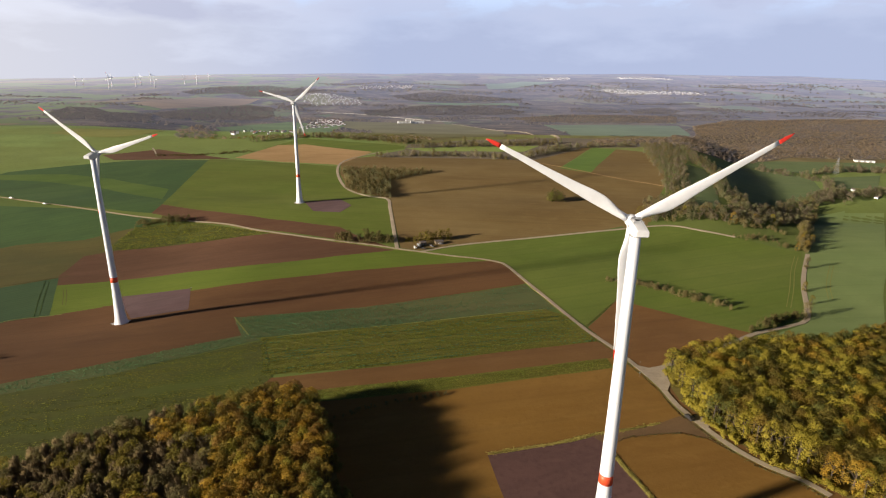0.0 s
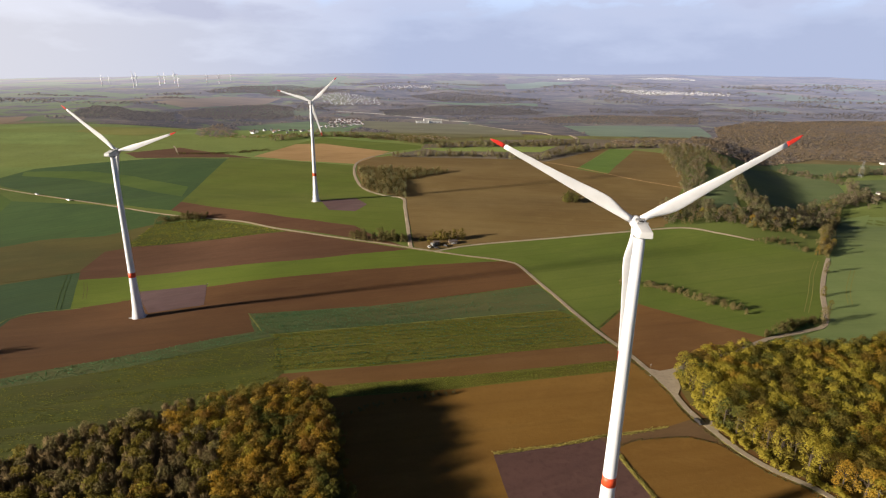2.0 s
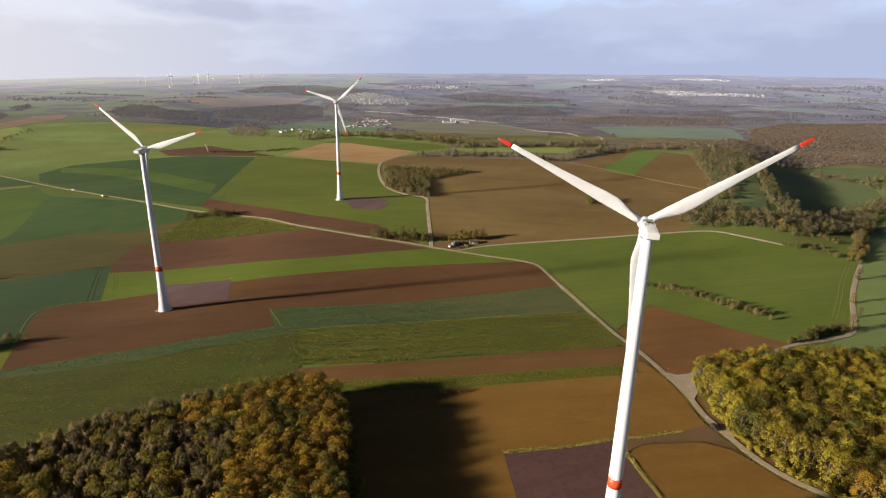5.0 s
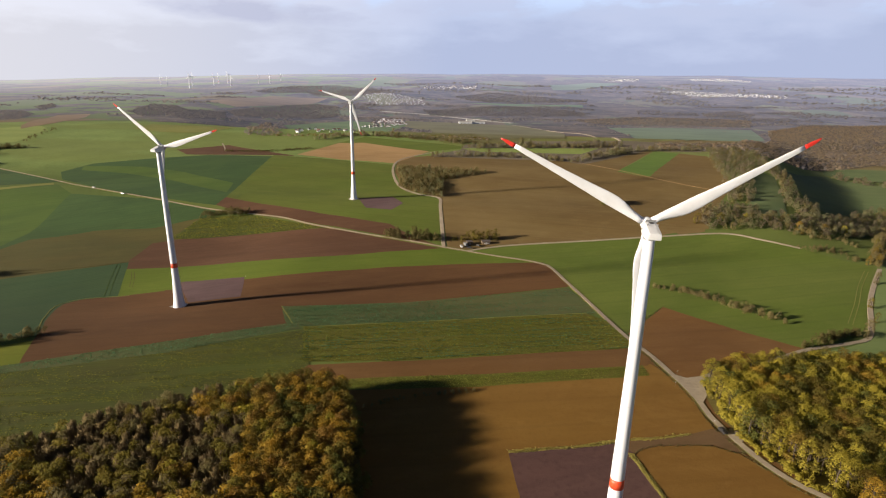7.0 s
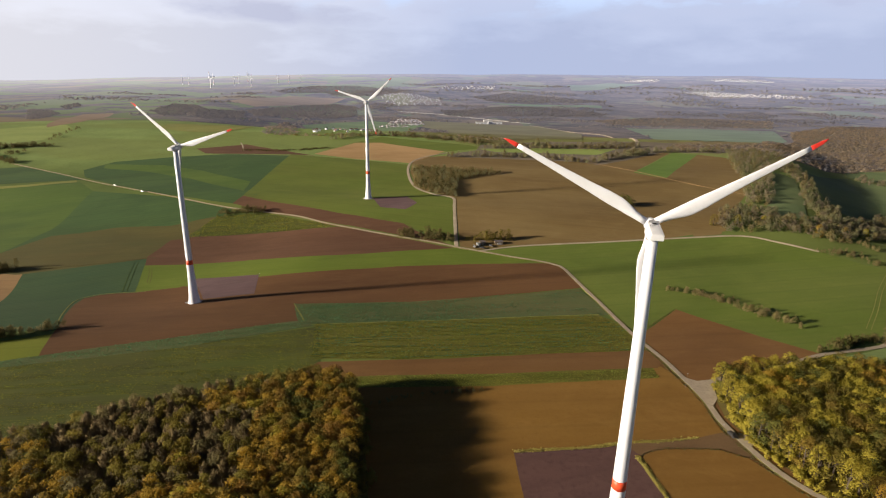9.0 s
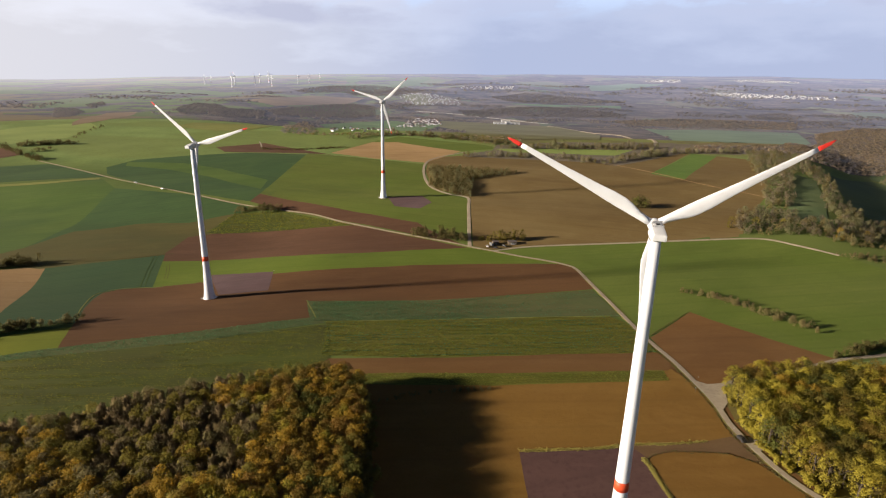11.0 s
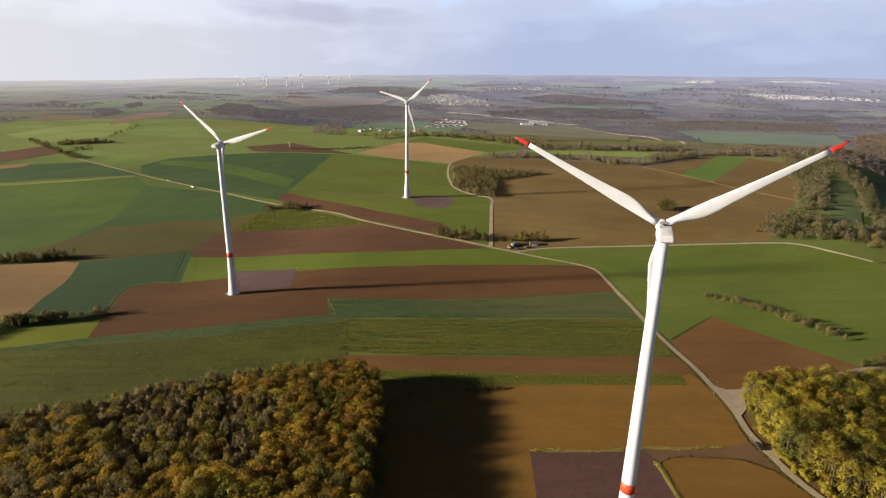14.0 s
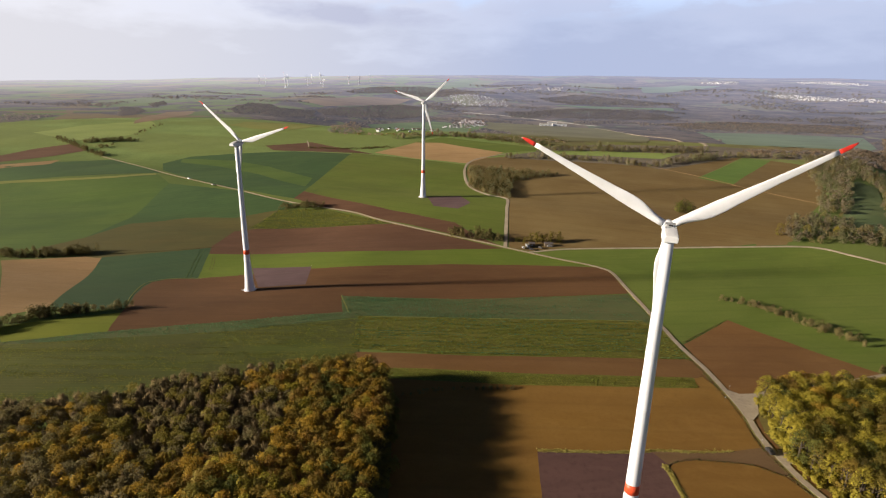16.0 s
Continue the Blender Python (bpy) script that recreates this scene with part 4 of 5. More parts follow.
wind_turbine(68.4, 122.7, terrain(68, 123), -2.2, 28, 41.4, "tall white wind turbine with red blade tips beside a slate pad")
wind_turbine(-161.5, 297.0, terrain(-161.5, 297) - 0.2, -4.4, 42, 37.0, "white wind turbine standing in a reddish ploughed field", tall=0.975)
wind_turbine(-115.7, 559.3, terrain(-116, 559), -1.6, 17, 35.2, "white wind turbine in a green field before the valley", tall=0.985)
far_one = wind_turbine(-1849, 3097, terrain(-1849, 3097) - 1, -8, 70, 40, "distant white wind turbine on the hazy ridge", False, "distant wind farm", girth=2.2)
FAR_TURBINES = [(-1849, 3097, 0.41), (-1844, 3154, 0.39), (-1542, 2848, 0.57), (-1659, 3092, 0.5), (-1530, 3081, 0.46), (-1579, 3236, 0.46), (-1545, 3283, 0.51), (-1382, 2977, 0.44), (-1349, 3255, 0.4), (-1278, 3248, 0.42), (-1313, 3516, 0.34)]
for (tx, ty, ts), yaw in zip(FAR_TURBINES[1:], (-20, 12, -5, 30, -14, 8, -25, 16, 3, -9)):
    far_one.scale = (ts, ts, ts)
    copy_thing(far_one, pose(tx, ty, terrain(tx, ty) - 1, 0, 0, yaw))
far_one.scale = (FAR_TURBINES[0][2],) * 3


# ---- trees ----
def unit(v):
    return v / np.maximum(np.linalg.norm(v, axis=1), 1e-6)[:, None]


def leaf_cloud(rng, centres, radii, count, leaf, flat=1.0, wild=0.45, heart=None):
    """Leaf clumps over the surface of overlapping lobes: rows of corner and rounded normal, three to a leaf."""
    centres, radii = np.array(centres), np.array(radii)
    w = radii ** 2 / (radii ** 2).sum()
    k = rng.choice(len(radii), count, p=w)
    d = unit(rng.normal(size=(count, 3)))
    d[:, 2] = np.where(d[:, 2] < -0.6, -d[:, 2], d[:, 2])
    p = centres[k] + d * (radii[k] * rng.uniform(0.80, 1.08, count))[:, None] * np.array([1, 1, flat])
    n = unit(d + np.array([0, 0, 0.2]) + rng.normal(scale=wild, size=(count, 3)))
    u = unit(np.cross(n, rng.normal(size=(count, 3))))
    v = np.cross(n, u)
    s = leaf * rng.uniform(0.55, 1.35, count)[:, None]
    leafs = np.stack([p + u * s * 0.58, p + (v * 0.87 - u * 0.5) * s * 0.58, p - (v * 0.87 + u * 0.5) * s * 0.58], axis=1)
    out = d * 0.8 + rng.normal(scale=0.10, size=(count, 3)) + n * 0.15
    if heart is not None:
        out = out + unit(p - np.array(heart)) * 0.45
    out = np.repeat(unit(out)[:, None], 3, axis=1)
    return np.concatenate([leafs, out], axis=2).reshape(-1, 6)


def crown_points(seed, height, radius, lobes, count, leaf, base=0.35, shape=1.0, lobe=1.0, wild=0.45):
    rng = np.random.default_rng(seed)
    c, r = [], []
    mid = height * (base + 1) / 2
    half = height * (1 - base) / 2
    for i in range(lobes):
        a, e = rng.uniform(0, 2 * math.pi), rng.uniform(-1.0, 1.0)
        k = rng.uniform(0.35, 0.72) if lobe == 1.0 else rng.uniform(0.3, 0.85)
        taper = 1.0 - 0.35 * shape * max(e, 0)
        c.append((radius * k * math.cos(a) * taper, radius * k * math.sin(a) * taper, mid + half * 0.74 * e))
        r.append(radius * rng.uniform(0.34, 0.52) * lobe)
    c.append((0, 0, mid))
    r.append(radius * 0.62)
    return leaf_cloud(rng, c, r, count, leaf, 0.9, wild, (0, 0, mid - 0.3 * half))


def dome_points(seed, height, radius, lobes, count, leaf, skirt):
    """A rounded forest crown: bumps set evenly over a dome, down to the share skirt of its height."""
    rng = np.random.default_rng(seed)
    deep = min(height * (1 - skirt), radius * 1.7)
    mid = height - deep
    c, r = [], []
    for i in range(lobes):
        e = (i + 0.5) / lobes
        a = i * 2.39996 + rng.uniform(-0.35, 0.35)
        flat = math.sqrt(max(0.0, 1 - e ** 1.7)) * rng.uniform(0.72, 0.98)
        c.append((radius * 0.80 * flat * math.cos(a), radius * 0.80 * flat * math.sin(a), mid + deep * e * rng.uniform(0.82, 0.98) - radius * 0.12))
        r.append(radius * rng.uniform(0.22, 0.36))
    if skirt < 0.2:
        for i in range(lobes):
            a, e = rng.uniform(0, 2 * math.pi), rng.uniform(0.05, mid / height)
            c.append((radius * 0.72 * math.cos(a), radius * 0.72 * math.sin(a), height * e))
            r.append(radius * rng.uniform(0.26, 0.42))
    return leaf_cloud(rng, c, r, count, leaf, 0.95, 0.35, (0, 0, mid - 0.2 * deep))


def twig_points(seed, height, radius, count, base):
    """A bare crown: upright slivers of twig fanning out from the trunk."""
    rng = np.random.default_rng(seed)
    a, k = rng.uniform(0, 2 * math.pi, count), np.sqrt(rng.uniform(0, 1, count))
    e = rng.uniform(base, 0.95, count)
    r = radius * k * np.sqrt(np.clip(1.05 - e, 0.05, 1))
    p = np.stack([r * np.cos(a), r * np.sin(a), height * e], axis=1)
    d = unit(np.stack([np.cos(a) * k * 0.45, np.sin(a) * k * 0.45, np.ones(count)], axis=1) + rng.normal(scale=0.12, size=(count, 3)))
    out = np.stack([np.cos(a), np.sin(a), np.full(count, 0.35)], axis=1) + rng.normal(scale=0.35, size=(count, 3))
    s = unit(np.cross(d, out))
    ln, w = rng.uniform(0.8, 2.4, count)[:, None], rng.uniform(0.09, 0.22, count)[:, None]
    leafs = np.stack([p - s * w, p + d * ln, p + s * w], axis=1)
    nrm = np.repeat(unit(unit(out) * 0.55 + np.array([0, 0, 0.9]))[:, None], 3, axis=1)
    front = np.cross(leafs[:, 1] - leafs[:, 0], leafs[:, 2] - leafs[:, 0])
    back = (front * nrm[:, 0]).sum(axis=1) < 0
    leafs[back] = leafs[back][:, ::-1]
    return np.concatenate([leafs, nrm], axis=2).reshape(-1, 6)


def points_mesh(name, pts, mat):
    """A mesh of separate triangles from rows of corner and normal."""
    pts = np.asarray(pts, dtype=np.float32)
    n = len(pts)
    me = bpy.data.meshes.new(name)
    me.vertices.add(n)
    me.vertices.foreach_set("co", np.ascontiguousarray(pts[:, :3]).ravel())
    me.loops.add(n)
    me.loops.foreach_set("vertex_index", np.arange(n, dtype=np.int32))
    me.polygons.add(n // 3)
    me.polygons.foreach_set("loop_start", np.arange(0, n, 3, dtype=np.int32))
    me.materials.append(mat)
    me.update(calc_edges=True)
    me.validate()
    at = me.attributes.new("custom_normal", "FLOAT_VECTOR", "POINT")
    at.data.foreach_set("vector", np.ascontiguousarray(pts[:, 3:]).ravel())
    return me


def trunk_mesh(name, seed, height, radius):
    """A tapered trunk with rising limbs."""
    rng = random.Random(seed)
    bm = bmesh.new()

    def limb(a, b, r0, r1, segs=6):
        q = tube(a, b, r0, r1, segs)
        me = bpy.data.meshes.new("limb")
        q.to_mesh(me)
        q.free()
        bm.from_mesh(me)
        bpy.data.meshes.remove(me)

    top = Vector((rng.uniform(-.4, .4), rng.uniform(-.4, .4), height * 0.62))
    limb((0, 0, -0.5), (top.x * .5, top.y * .5, height * 0.3), radius, radius * 0.75, 8)
    limb((top.x * .5, top.y * .5, height * 0.29), top, radius * 0.76, radius * 0.4, 7)
    for i in range(6):
        a = i * 2.4 + rng.random()
        s = Vector((0, 0, height * rng.uniform(0.3, 0.6)))
        e = s + Vector((math.cos(a) * height * 0.16, math.sin(a) * height * 0.16, height * rng.uniform(0.14, 0.28)))
        limb(s, e, radius * 0.36, radius * 0.1, 5)
    me = bpy.data.meshes.new(name)
    bm.to_mesh(me)
    bm.free()
    me.materials.append(M_bark)
    return me


VARIANTS = 4
TREE_H, TREE_R = 14.0, 2.9
POINTS = {}
for vi in range(VARIANTS):
    POINTS["tree", vi] = dome_points(11 + vi, TREE_H, TREE_R, 22, 1300, 0.40, 0.0)
    POINTS["canopy", vi] = dome_points(21 + vi, TREE_H, TREE_R, 26, 600, 0.37, 0.55)
    POINTS["broad", vi] = dome_points(101 + vi, TREE_H, TREE_R * 1.5, 46, 1050, 0.42, 0.5)
    POINTS["twigs", vi] = twig_points(31 + vi, TREE_H, TREE_R, 520, 0.35)
    POINTS["twig", vi] = twig_points(41 + vi, TREE_H, TREE_R, 700, 0.2)
    POINTS["bush", vi] = crown_points(51 + vi, 4.0, 2.4, 7, 130, 0.8, 0.0)
    POINTS["mid", vi] = crown_points(61 + vi, 9.0, 3.3, 12, 190, 0.8, 0.0, wild=0.45)
    POINTS["dist", vi] = crown_points(81 + vi, 9.0, 4.2, 5, 20, 2.6, 0.0, wild=0.5)
    POINTS["brush", vi] = crown_points(86 + vi, 5.0, 3.9, 6, 26, 1.7, 0.0, wild=0.5)
    POINTS["tuft", vi] = leaf_cloud(np.random.default_rng(91 + vi), [(0, 0, 0.12), (0.2, 0.1, 0.15)], [0.45, 0.4], 5, 0.85, 0.62)
TRUNKS = [trunk_mesh("trunk", 5 + vi, TREE_H, 0.34) for vi in range(VARIANTS)]
CROWNS = {}
for species in ("ochre", "gold", "olive", "green", "lime", "bare", "rust", "scrub"):
    for vi in range(VARIANTS):
        CROWNS[species, vi] = points_mesh("crown", POINTS["twig" if species == "bare" else "tree", vi], LEAF[species])

TREE_LABEL = {
    "ochre": "broadleaf tree in dull ochre autumn leaf", "gold": "broadleaf tree in golden-yellow autumn leaf",
    "olive": "broadleaf tree with olive-green autumn leaves", "green": "broadleaf tree still in dark green leaf",
    "lime": "broadleaf tree turning yellow-green", "bare": "nearly bare grey-brown tree with fine twigs",
    "rust": "broadleaf tree in rust-brown leaf", "scrub": "small brownish scrub tree"}


def tree(x, y, species, vi, size, turn, group, spread=1.0):
    root = thing("tree", TREE_LABEL[species], "tree", group)
    for name, me in (("trunk", TRUNKS[vi]), ("crown", CROWNS[species, vi])):
        ob = new(name, me)
        ob.parent = root
    root.matrix_world = pose(x, y, terrain(x, y) - 0.1, 0, 0, turn) @ Matrix.Diagonal((size * 1.22 * spread, size * 1.14 * spread, size, 1))


def inside(x, y, poly):
    hit, j = False, len(poly) - 1
    for i in range(len(poly)):
        (xi, yi), (xj, yj) = poly[i], poly[j]
        if (yi > y) != (yj > y) and x < (xj - xi) * (y - yi) / (yj - yi) + xi:
            hit = not hit
        j = i
    return hit


def scatter(poly, spacing, seed, jitter=0.42):
    """Points over an outline on a jittered staggered grid."""
    rng = random.Random(seed)
    xs, ys = [p[0] for p in poly], [p[1] for p in poly]
    out, row, y = [], 0, min(ys)
    while y < max(ys):
        x = min(xs) + (row % 2) * spacing / 2
        while x < max(xs):
            px, py = x + rng.uniform(-jitter, jitter) * spacing, y + rng.uniform(-jitter, jitter) * spacing
            if inside(px, py, poly):
                out.append((px, py))
            x += spacing
        y += spacing * 0.87
        row += 1
    return out


LOW = {"brush": 0.48, "dist": 0.4}     # scrub grows wider than tall


def joined(kind, spots, rng):
    """Corner points of many plants set at spots of (x, y, size)."""
    out = []
    for x, y, s in spots:
        p = POINTS[kind, rng.randrange(VARIANTS)]
        a = rng.uniform(0, 6.28)
        w = s * (rng.uniform(0.9, 1.2) if kind in ("canopy", "twigs", "broad") else 1.0)
        ca, sa = math.cos(a) * w, math.sin(a) * w
        q = np.empty_like(p)
        q[:, 0] = p[:, 0] * ca - p[:, 1] * sa + x
        q[:, 1] = p[:, 0] * sa + p[:, 1] * ca + y
        q[:, 2] = p[:, 2] * s * LOW.get(kind, 1.0) * (rng.uniform(0.95, 1.05) if kind in ("canopy", "twigs", "broad") else rng.uniform(0.85, 1.15)) + terrain(x, y) - (0.2 if kind != "tuft" else 0.0)
        q[:, 3] = p[:, 3] * math.cos(a) - p[:, 4] * math.sin(a)
        q[:, 4] = p[:, 3] * math.sin(a) + p[:, 4] * math.cos(a)
        q[:, 5] = p[:, 5] + (0.9 if kind in LOW else 0.0)
        out.append(q)
    return np.concatenate(out)


def mass(name, kind, spots, species, label, category, seed=1):
    if spots:
        ob = new(name, points_mesh(name, joined(kind, spots, random.Random(seed)), LEAF[species]))
        tagged(ob, label, category, kind="stuff")


WOOD_WEST = [(-175, 120), (-158, 130), (-141, 138), (-124, 146), (-118, 157), (-110, 163), (-95, 172), (-82, 181), (-66, 189), (-49, 195.5), (-33, 196.5), (-26, 189), (-17, 165), (-11, 135), (-7, 112), (-5, 94), (-60, 88), (-100, 82), (-130, 78)]
WOOD_EAST = [(131, 216), (132, 227), (146, 237), (168, 243), (196, 248), (228, 252), (257, 262), (287, 272), (216, 176), (190, 118), (176, 121), (161, 147), (152, 159), (144, 168), (138, 178), (133, 191), (131, 204)]


def woodland(poly, seed, pick, single, group, spacing, crown="canopy", spread=1.0):
    """A wood: the nearer trees singly, the rest as a mass for each kind of leaf."""
    rng = random.Random(seed)
    rest = {}
    for x, y in scatter(poly, spacing, seed):
        sp = pick(x, y, rng)
        size = rng.uniform(1.0, 1.08) if -60 < x < 0 else rng.uniform(0.92, 1.06)
        if x > -36 + 0.55 * max(0, y - 130) and 126 < y < 172 and x < 0:
            size *= 0.95
        if y < 117 and -60 < x < 0:
            size *= 1.15
        if sp == "bare":
            size *= 0.86
            if rng.random() < 0.85:
                rest.setdefault("scrub", []).append((x + 1.2, y - 1.0, size * 0.72))
        if single(x, y):
            tree(x, y, sp, rng.randrange(VARIANTS), size, rng.uniform(0, 360), group, spread)
        else:
            rest.setdefault(sp, []).append((x, y, size))
    for sp, spots in rest.items():
        mass("woodland", "twigs" if sp == "bare" else crown, spots, sp, "dense stand of " + TREE_LABEL[sp].replace("tree", "trees").replace("a ", ""), "woodland", seed)


def pick_west(x, y, rng):
    n = noise.noise(Vector((x / 28, y / 22, 2.0)))
    k = noise.noise(Vector((x / 11, y / 11, 7.0)))
    if x < -48 - (y - 130) * 0.25 and n > -0.22 and y > 122:
        return rng.choice(("bare", "bare", "bare", "bare", "olive", "scrub"))
    if x < -75:
        return rng.choice(("bare", "olive", "scrub", "gold", "scrub", "ochre"))
    if k > 0.22:
        return rng.choice(("gold", "gold", "ochre", "lime"))
    if k < -0.30:
        return rng.choice(("green", "green", "olive"))
    return rng.choice(("ochre", "gold", "rust", "gold", "olive", "ochre")) if n > -0.2 else rng.choice(("olive", "gold", "ochre", "rust", "lime"))


def pick_east(x, y, rng):
    n = noise.noise(Vector((x / 16, y / 16, 5.0)))
    if n > 0.22:
        return rng.choice(("gold", "lime", "gold", "ochre"))
    if n < -0.18:
        return rng.choice(("green", "olive", "olive", "lime", "lime"))
    return rng.choice(("lime", "olive", "lime", "ochre", "green", "lime", "olive"))


woodland(WOOD_WEST, 3, pick_west, lambda x, y: x > -52 and y > 167, "trees of the western wood", 3.45)
woodland(WOOD_EAST, 4, pick_east, lambda x, y: x < 9 + np.interp(y, (121, 147, 159, 168, 178, 191, 204, 225), (176, 161, 152, 144, 138, 133, 131, 132)) or y > 228 and x < 172, "trees of the eastern wood", 4.8, "broad", 1.08)


def hedge(name, line, width, spacing, species, label, size=1.0, seed=1, kind="bush", category="hedge"):
    """Bushes along a line, as one mass."""
    rng = random.Random(seed)
    spots = []
    pts = smooth_line(line, 3.0)
    total = sum((b - a).length for a, b in zip(pts, pts[1:]))
    for i in range(int(total * width / (spacing * spacing)) + 2):
        p = pts[rng.randrange(len(pts))]
        lump = noise.noise(Vector((p.x / 15, p.y / 15, seed)))
        if lump > -0.48:
            spots.append((p.x + rng.gauss(0, width / 3), p.y + rng.gauss(0, width / 3), size * rng.uniform(0.55, 1.2) * (0.92 + 0.7 * lump)))
    mass(name, kind, spots, species, label, category, seed)


def copse(name, poly, spacing, species, label, size=1.0, seed=1, kind="bush", category="copse"):
    rng = random.Random(seed)
    by = {}
    for x, y in scatter(poly, spacing, seed):
        by.setdefault(rng.choice(species), []).append((x, y, size * rng.uniform(0.7, 1.2)))
    for sp, spots in by.items():
        mass(name, kind, spots, sp, label, category, seed)


copse("copse", [(-95, 707), (23, 697), (-30, 656), (-25, 579), (-57, 596), (-77, 619)], 4.2, ("scrub", "hillgreen", "thorn", "scrub"), "rough copse of brown and olive scrub", 0.72, 5, "mid")
hedge("hedge", [(-60, 460), (-16, 454)], 8, 3.06, "thorn", "brown hedge beside the lane", 0.9, 6, "mid")
hedge("hedge", [(-2, 457), (18, 461), (35, 462)], 9, 4.0, "olive", "olive-brown bushes round a farm yard", 0.9, 7, "mid")
hedge("hedge", [(-249, 496), (-205, 507)], 9, 2.89, "thorn", "low brown bushes beside the lane", 0.7, 8, "mid")
hedge("hedge", [(146, 368), (160, 364), (172, 356), (183, 342), (196, 331), (209, 319)], 7, 2.6, "scrub", "ragged brown hedge across a green field", 0.50, 93, "mid")
hedge("hedge", [(201, 279), (228, 298), (245, 305)], 5, 2.21, "thorn", "dense hedge along the lane", 0.6, 10, "mid")
hedge("hedge", [(295, 474), (315, 469), (328, 449)], 9, 3.4, "scrub", "ragged brown hedge at the field's edge", 0.6, 12, "mid")
for k, (line, w) in enumerate((([(-56, 800), (-8, 810), (66, 812), (129, 790), (155, 807), (195, 844), (237, 882)], 15), ([(-11, 888), (70, 902), (144, 915), (231, 936)], 26), ([(199, 868), (279, 907), (354, 915)], 14), ([(-273, 922), (-211, 977), (-133, 979), (-71, 952), (-20, 915)], 15))):
    for j, sp in enumerate(("scrub", "hillgreen", "hillwood")):
        hedge("hedge", line, w, 9.5, sp, "dense belt of brown and olive bushes along the crest", 0.95, 150 + 3 * k + j, "mid", "hedge belt")
hedge("hedge", [(-182, 991), (-42, 945), (52, 922), (193, 932)], 26, 5.2, "scrub", "belt of olive and brown bushes behind the crest", 0.9, 14, "brush")
hedge("hedge", [(-392, 311), (-354, 327), (-333, 339)], 8, 2.0, "thorn", "dark hedge between stubble strips", 0.78, 15, "mid")
hedge("hedge", [(-262, 180), (-248, 196), (-243, 206), (-235, 215), (-224, 222), (-216, 230), (-209, 240)], 6, 1.75, "thorn", "dark hedge beside a grass strip", 0.72, 16, "mid")
hedge("hedge", [(-240, 212), (-228, 222), (-220, 228), (-213, 236)], 5, 1.9, "scrub", "brown leafless bushes filling the hedge by a grass strip", 0.62, 23, "mid")
hedge("hedge", [(-720, 723), (-667, 758)], 12, 3.23, "thorn", "dark clumps of hedge on the plateau", 0.7, 17, "mid")
hedge("hedge", [(-365, 793), (-312, 797), (-252, 835)], 16, 3.4, "thorn", "long brown hedge beside green fields", 0.7, 18, "brush")
hedge("tree_row", [(-709, 819), (-768, 962)], 8, 8, "thorn", "row of small dark trees along a bank", 0.7, 19, "mid", category="tree row")
HILL = ("hillwood", "hillgreen", "hillwood", "hillgreen", "scrub")
for k, poly in enumerate(([(360, 914), (401, 918), (368, 757), (308, 608), (281, 607), (308, 696), (331, 800)], [(401, 918), (423, 886), (421, 814), (402, 726), (374, 642), (387, 629), (354, 566), (332, 540), (349, 633), (379, 719), (380, 804)], [(241, 565), (274, 590), (300, 590), (291, 547), (338, 553), (393, 600), (463, 667), (508, 678), (406, 546), (347, 510), (309, 500), (281, 514), (243, 508), (223, 507)])):
    copse("hill_wood", poly, 6.6, HILL, "mixed brown and olive wood on the hillside", 0.95, 20 + k, "mid", "wood")
for k, (line, w) in enumerate((([(529, 853), (555, 827), (571, 808), (575, 770), (540, 705), (509, 676)], 12), ([(508, 678), (547, 695), (624, 716)], 22), ([(587, 829), (651, 858), (737, 856)], 12))):
    for j, sp in enumerate(("hillwood", "hillgreen", "hillwood")):
        hedge("tree_belt", line, w, 9.0, sp, "belt of tall brown and olive trees in the valley", 1.15, 120 + 3 * k + j, "mid", "tree belt")
hedge("hedge", [(306, 501), (340, 501), (345, 488)], 6, 3.4, "scrub", "brown hedge at the meadow's edge", 0.55, 140, "mid")
hedge("hedge", [(-811, 756), (-721, 703), (-647, 664), (-614, 650)], 8, 3.4, "thorn", "low dark bushes along the lane's end", 0.6, 141, "mid")
hedge("hedge", [(-720, 723), (-699, 746), (-659, 762)], 9, 3.4, "thorn", "dark hedge on the open plateau", 0.7, 142, "mid")
hedge("hedge", [(-663, 692), (-654, 716)], 9, 3.4, "thorn", "dark clump of bushes on the plateau", 0.8, 143, "mid")
copse("lone_copse", [(142, 571), (157, 571), (157, 583), (142, 583)], 4.0, ("thorn", "green"), "small dark clump of bushes in a tilled field", 1.15, 21, "mid", "bushes")
hedge("hedge", [(451, 603), (406, 546), (366, 489), (345, 458), (334, 438)], 7, 2.6, "scrub", "thick brown hedge of bushes beside the eastern lane", 0.75, 144, "mid")
hedge("hedge", [(-20, 191), (-13, 194), (-7, 198), (4, 203), (17, 206), (26, 209)], 2.2, 1.5, "thorn", "low dark hedge along the tilled field", 0.28, 145, "mid")
TREE_RNG = random.Random(8)
for tx, ty in [(335, 439), (344, 449), (346, 462), (357, 475), (367, 494), (391, 524), (417, 560), (455, 608), (329, 441), (355, 462), (309, 397), (277, 350), (267, 327), (249, 305), (309, 506), (349, 529), (417, 592), (364, 526)]:
    tree(tx, ty, TREE_RNG.choice(("scrub", "ochre", "scrub", "olive")), TREE_RNG.randrange(VARIANTS), TREE_RNG.uniform(0.45, 0.8), TREE_RNG.uniform(0, 360), "trees along the eastern lane")

